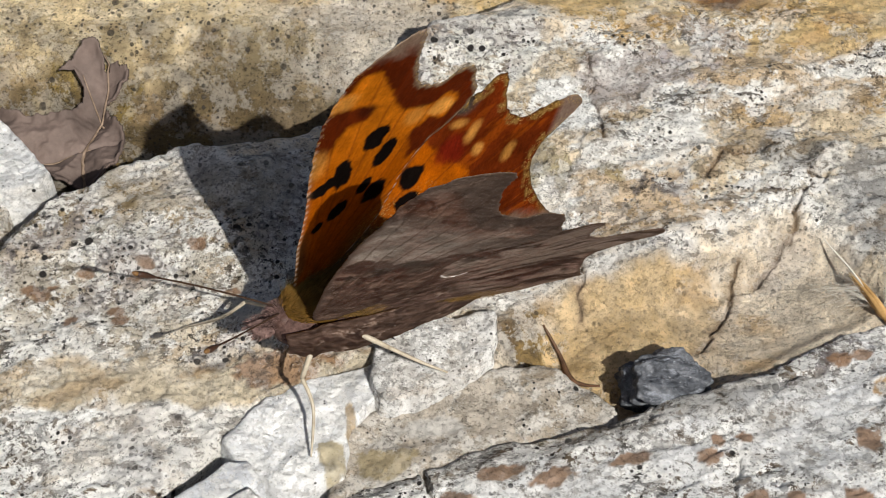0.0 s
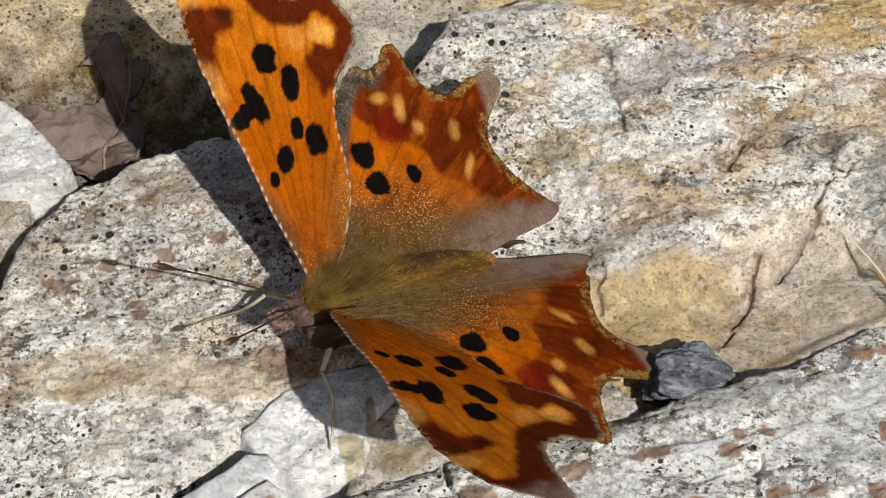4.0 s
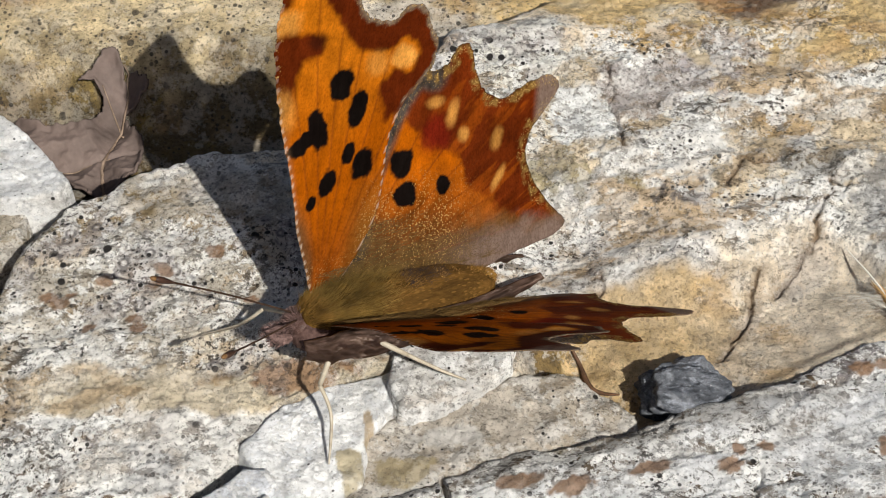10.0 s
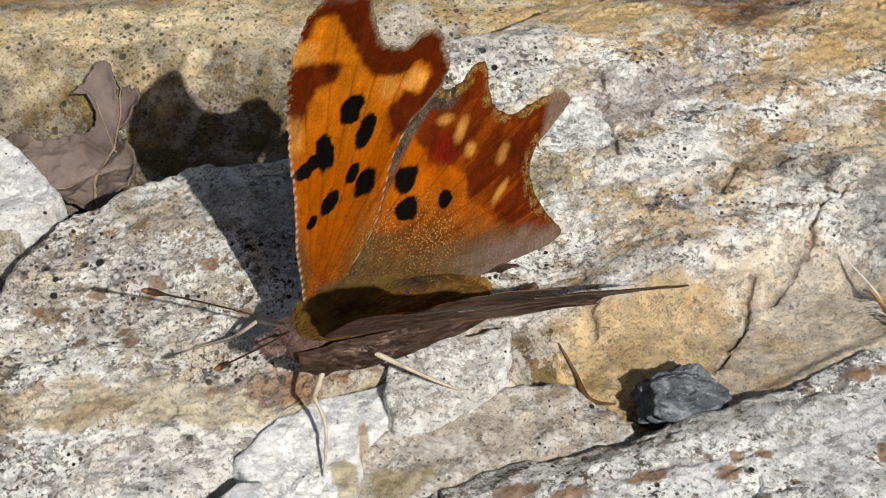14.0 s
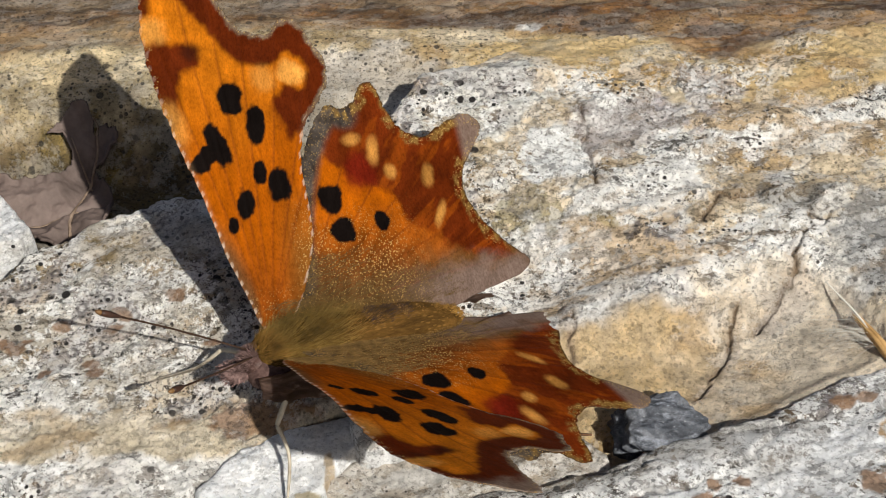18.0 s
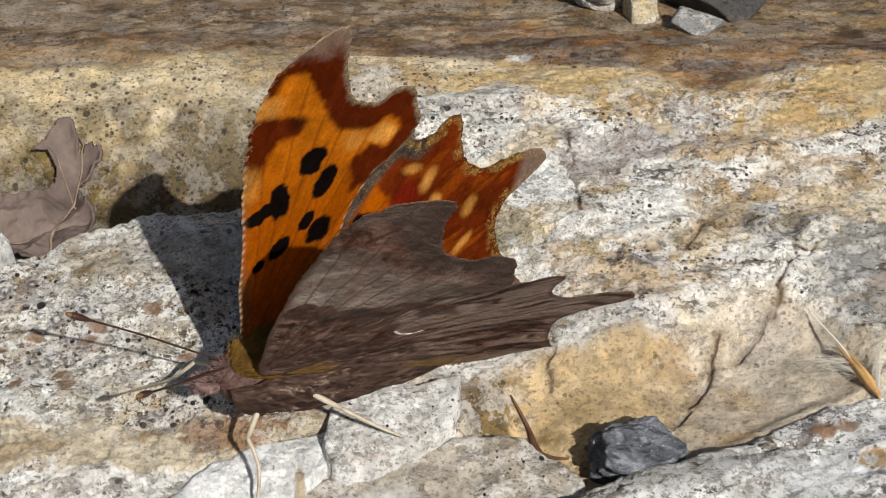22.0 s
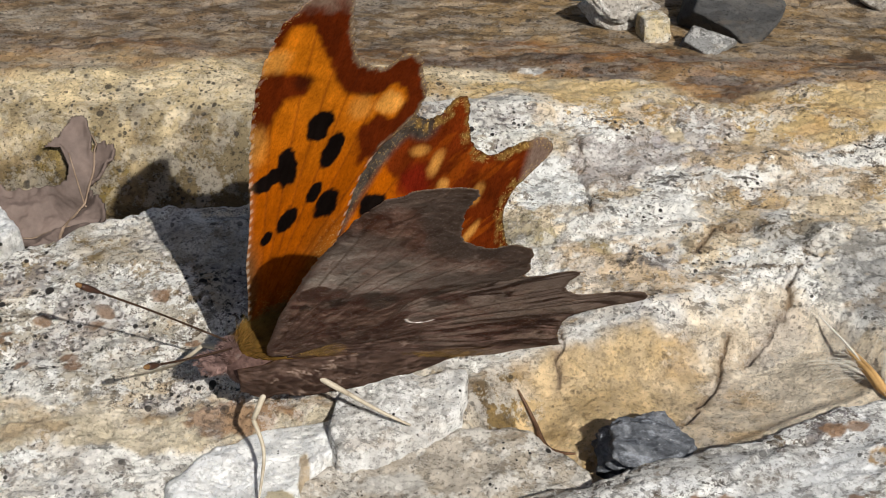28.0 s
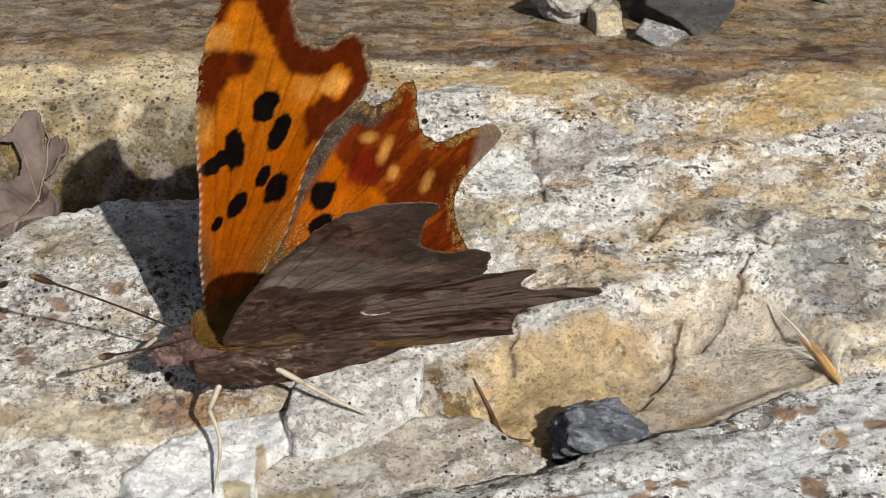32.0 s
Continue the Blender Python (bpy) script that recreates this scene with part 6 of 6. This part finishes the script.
        ob.modifiers.new("thickness", "SOLIDIFY").thickness = 0.00008
        tagged(ob, "mauve-brown inner fold of the hindwing")
    for base, mid, tip in (ANT_FAR, ANT_NEAR):
        line = bow([base, mid, tip], 14)
        n = len(line)
        k = int(n * 0.86)
        bm = bmesh.new()
        radii = [0.062 + 0.012 * (i % 2) for i in range(k + 1)]
        tube(bm, line[: k + 1], radii, 6)
        feeler = part("antenna", bm, ANT, fly, "thin dark banded antenna")
        bm = bmesh.new()
        tube(bm, line[k - 1 :], taper(line[k - 1 :], 0.075, 0.20, 0.23, 0.18), 8)
        part("club", bm, CLUB, feeler, "dark brown antenna club")
        bm = bmesh.new()
        end, way = line[-1], (line[-1] - line[-2]).normalized()
        tube(bm, [end - way * 0.1, end + way * 0.2, end + way * 0.36], [0.182, 0.15, 0.05], 8)
        part("club_tip", bm, CLUB_TIP, feeler, "rusty yellow club tip")
    legs = (
        ((5.5, -4.7, 4.0), (4.47, -6.76, 1.9), (5.19, -7.95, 0.25), (5.11, -10.65, -1.4)),
        ((8.0, -4.0, 3.3), (10.1, -4.35, 2.2), (12.2, -4.5, 0.9), (14.04, -4.75, 0.1)),
        ((3.2, -1.8, 3.2), (0.4, -0.7, 2.7), (-1.5, -0.8, 1.1), (-4.2, -0.8, 0.1)),
        ((9.2, -1.2, 2.6), (9.6, 0.6, 2.2), (10.2, 2.0, 1.2), (10.6, 3.4, 0.8)),
    )
    for hip, knee, shin, foot in legs:
        leg = [local(*p) for p in (hip, knee, shin, foot)]
        bm = bmesh.new()
        tube(bm, [leg[0], tuple((a + b) / 2 for a, b in zip(leg[0], leg[1])), leg[1]], [0.17, 0.20, 0.16], 8)
        thigh = part("leg", bm, IVORY, fly, "ivory-coloured leg")
        bm = bmesh.new()
        line = bow(leg[1:], 6)
        tube(bm, line, taper(line, 0.15, 0.13, 0.11, 0.06), 8)
        part("shin", bm, IVORY, thigh)

    def base_hair(side, low, high, wide, span, arch, count, length, material, owner, label):
        """Long hair that lies over the root of a wing."""
        bm = bmesh.new()
        for _ in range(count):
            u = rnd.triangular(low, high, 0.35 * low + 0.65 * high)
            v = 0.1 + wide * rnd.random() ** 1.7
            rise = 4 * v / span * (1 - v / span) * arch if side > 0 else 0
            p = Vector((u, side * v, rise + rnd.uniform(0.06, 0.12)))
            way = Vector((-1, side * rnd.gauss(0.22, 0.2), rnd.uniform(0.03, 0.16))).normalized()
            across = Vector((rnd.gauss(0, 1), rnd.gauss(0, 1), rnd.gauss(0, 1))).cross(way).normalized() * 0.007
            q = p + way * length * rnd.uniform(0.5, 1.2)
            m = (p + q) / 2 + Vector((0, 0, 0.1))
            a, b, c, d, e = (bm.verts.new(w) for w in (p - across, p + across, m + across * 0.8, m - across * 0.8, q))
            bm.faces.new((a, b, c, d))
            bm.faces.new((d, c, e))
        tagged(part("base_hair", bm, material, owner, label), kind="stuff")

    wings = []
    for side in (-1, 1):
        f = wing("forewing", FORE_LINE, fore_upper, fore_under, side, 0.9, fly, "orange forewing with black spots, ragged edge, bark-brown underside")
        h = wing("hindwing", HIND_LINE, hind_upper, hind_under, side, 0.5, fly, "orange-brown tailed hindwing, bark-brown underside with white comma", False)
        lobe = wing("inner_lobe", HIND_LINE, hind_upper, hind_under, side, 0.5, h, "greyish-mauve inner lobe of the hindwing", True)
        base_hair(side, -4.4, 0.6, 1.8, 25.2, 0.9, 900, 1.0, WING_HAIR, f, "golden-brown hair on the wing root")
        base_hair(side, -9.0, -0.5, 4.4, 15.6, 0.5, 3200, 1.1, WING_HAIR, h, "golden-brown hair on the wing root")
        base_hair(side, -16.0, -4.0, 2.4, 15.6, 0.5, 1500, 0.9, WING_HAIR, h, "golden-brown hair along the inner margin")
        wings.append((side, f, h, lobe))
    tagged(fly, "orange and black butterfly with ragged wing edges basking on rock", "butterfly")
    return fly, wings


ANT_FAR = ((2.0, -1.1, -0.55), (6.8, -2.4, 1.3), (11.4, -3.25, 3.05))
ANT_NEAR = ((2.0, -0.4, -0.6), (5.7, 1.1, 0.25), (9.25, 2.5, 1.2))
fly, wings = butterfly()

# lift of the far wings in degrees: seconds, forewing, hindwing
LIFT = [
    (0, 100.0, 87.5),
    (0.2, 84.0, 72.5),
    (0.5, 73.0, 61.5),
    (0.8, 58.0, 46.5),
    (1, 57.2, 48.4),
    (1.5, 50.0, 38.5),
    (1.8, 66.0, 54.5),
    (2, 83.0, 71.5),
    (2.5, 88.0, 74.6),
    (3, 70.0, 59.0),
    (3.5, 43.3, 35.8),
    (4, 42.0, 30.5),
    (4.6, 58.0, 46.5),
    (5.1, 48.0, 36.5),
    (5.5, 51.5, 43.3),
    (6, 61.0, 50.9),
    (6.5, 72.8, 61.3),
    (7, 67.5, 57.1),
    (7.5, 77.7, 65.0),
    (8, 81.9, 70.2),
    (8.5, 69.9, 59.4),
    (9, 43.7, 36.8),
    (9.5, 53.8, 45.0),
    (10, 77.4, 65.2),
    (10.5, 66.0, 56.5),
    (11, 35.7, 30.4),
    (11.5, 53.9, 45.3),
    (12, 73.6, 62.7),
    (12.5, 58.2, 50.3),
    (13, 34.1, 30.9),
    (13.5, 41.9, 35.7),
    (14, 85.1, 74.3),
    (14.5, 77.6, 66.4),
    (15, 66.0, 54.5),
    (15.5, 35.5, 27.9),
    (16, 45.0, 33.5),
    (16.5, 62.0, 50.5),
    (17, 58.0, 46.5),
    (17.5, 62.0, 51.0),
    (18, 49.3, 39.5),
    (18.5, 65.7, 55.6),
    (19, 70.4, 60.0),
    (19.3, 88.0, 76.5),
    (19.5, 106.0, 94.5),
    (19.6, 107.0, 95.5),
    (19.8, 95.0, 83.5),
    (20, 88.4, 76.7),
    (20.5, 62.0, 50.5),
    (20.75, 54.0, 42.5),
    (21, 57.8, 49.3),
    (21.25, 72.0, 60.5),
    (21.5, 94.0, 82.5),
    (21.75, 103.0, 91.5),
    (22, 97.0, 85.5),
    (22.5, 81.0, 70.2),
    (23, 63.3, 53.1),
    (23.5, 74.1, 64.1),
    (23.75, 90.0, 78.5),
    (24, 99.7, 88.1),
    (24.5, 88.0, 76.5),
    (25, 80.8, 70.1),
    (25.5, 96.7, 84.0),
    (26.2, 84.0, 72.5),
    (26.9, 92.0, 80.5),
    (27.5, 75.9, 65.3),
    (28, 93.4, 82.4),
    (28.5, 95.0, 83.5),
    (29, 81.4, 70.5),
    (29.5, 84.0, 72.5),
    (30, 106.0, 96.3),
    (30.5, 94.0, 82.5),
    (31, 96.5, 84.4),
    (31.5, 101.0, 89.5),
    (32, 89.7, 79.7),
]


# the near wings stand lower, as the body leans: lift of the far wing, then lift, twist and sweep of the near one
NEAR_FORE = (
    (20, -5, -6, -3), (34, 9.4, -7.5, -2.2), (36, 12, -8.7, -1.8), (44, 18.5, -9.6, -1.3), (49.5, 22.2, -11.5, 1), (57, 26.2, -11, 0.5), (61, 28, -9, 1),
    (67, 31, -8, 0.8), (73.6, 34.5, -7.5, 0.4), (77.4, 37, -7.5, 0.3), (82, 42.5, -8, 0.2), (88, 47, -9, 0.2), (97, 55, -13, 0.2), (100, 57.6, -13, 0.2), (108, 61.5, -13, 0.2),
)
NEAR_HIND = (
    (20, -16, -1, 0), (30.6, -3.9, -1.7, 0), (36.8, 3.2, -3.2, 0.1), (40, 7.8, -3.5, 0.6), (48.4, 11.6, -2.6, 0.3), (51, 13.8, -3, 0.6), (57, 20, -3, 0.6),
    (60, 27, -4.5, 0.5), (65, 33, -5.5, 0.3), (70, 43.2, -8.2, 0.2), (74.3, 49, -8.2, 0.5), (79.7, 53.5, -7.6, 1.0), (85.5, 59, -7.6, 1.2), (89.5, 63.2, -7.4, 1.2), (98, 71, -7.6, 1.2),
)
# place of the wing root, spread and shut
NEAR_ROOTS = (((1.3, 2.2, 1.1), (0.3, 1.45, 0.1)), ((0.4, 1.2, 0.5), (0.1, 1.3, -0.1)))


def near_turn(n, far):
    table = list(zip(*(NEAR_HIND if n else NEAR_FORE)))
    return [float(np.interp(far, table[0], column)) for column in table[1:]]


def motions():
    for side, fore, hind, lobe in wings:
        for n, ob in enumerate((fore, hind)):
            rows = []
            for t, *far in LIFT:
                if side > 0:
                    lift, twist, sweep = near_turn(n, far[n])
                    shut = float(smooth(58, 80, far[0]))
                    root = [a + (b - a) * shut for a, b in zip(*NEAR_ROOTS[n])]
                else:
                    # the leading edge turns up as the wings close
                    lift, twist, sweep = far[n], -7 * min(1, max(0, (far[0] - 62) / 36)) * (n == 0), 0
                    root = (0, -HINGE, -0.12 * n)
                rows.append((t, pose(*(c * MM for c in root), side * lift) @ pose(0, 0, 0, 0, twist) @ pose(0, 0, 0, 0, 0, sweep)))
            walk(ob, rows)
        if side > 0:
            # the inner lobe folds in along its crease as the wings shut
            (ax, ay), (bx, by) = CREASE
            start = Vector((ax * MM, ay * MM, 0.0))
            axis = Vector((bx - ax, by - ay, 0.0)).normalized()
            rows = []
            for t, *far in LIFT:
                angle = radians(9 * float(smooth(66, 80, far[1])))
                rows.append((t, Matrix.Translation(start) @ Matrix.Rotation(angle, 4, axis) @ Matrix.Translation(-start)))
            walk(lobe, rows)


motions()
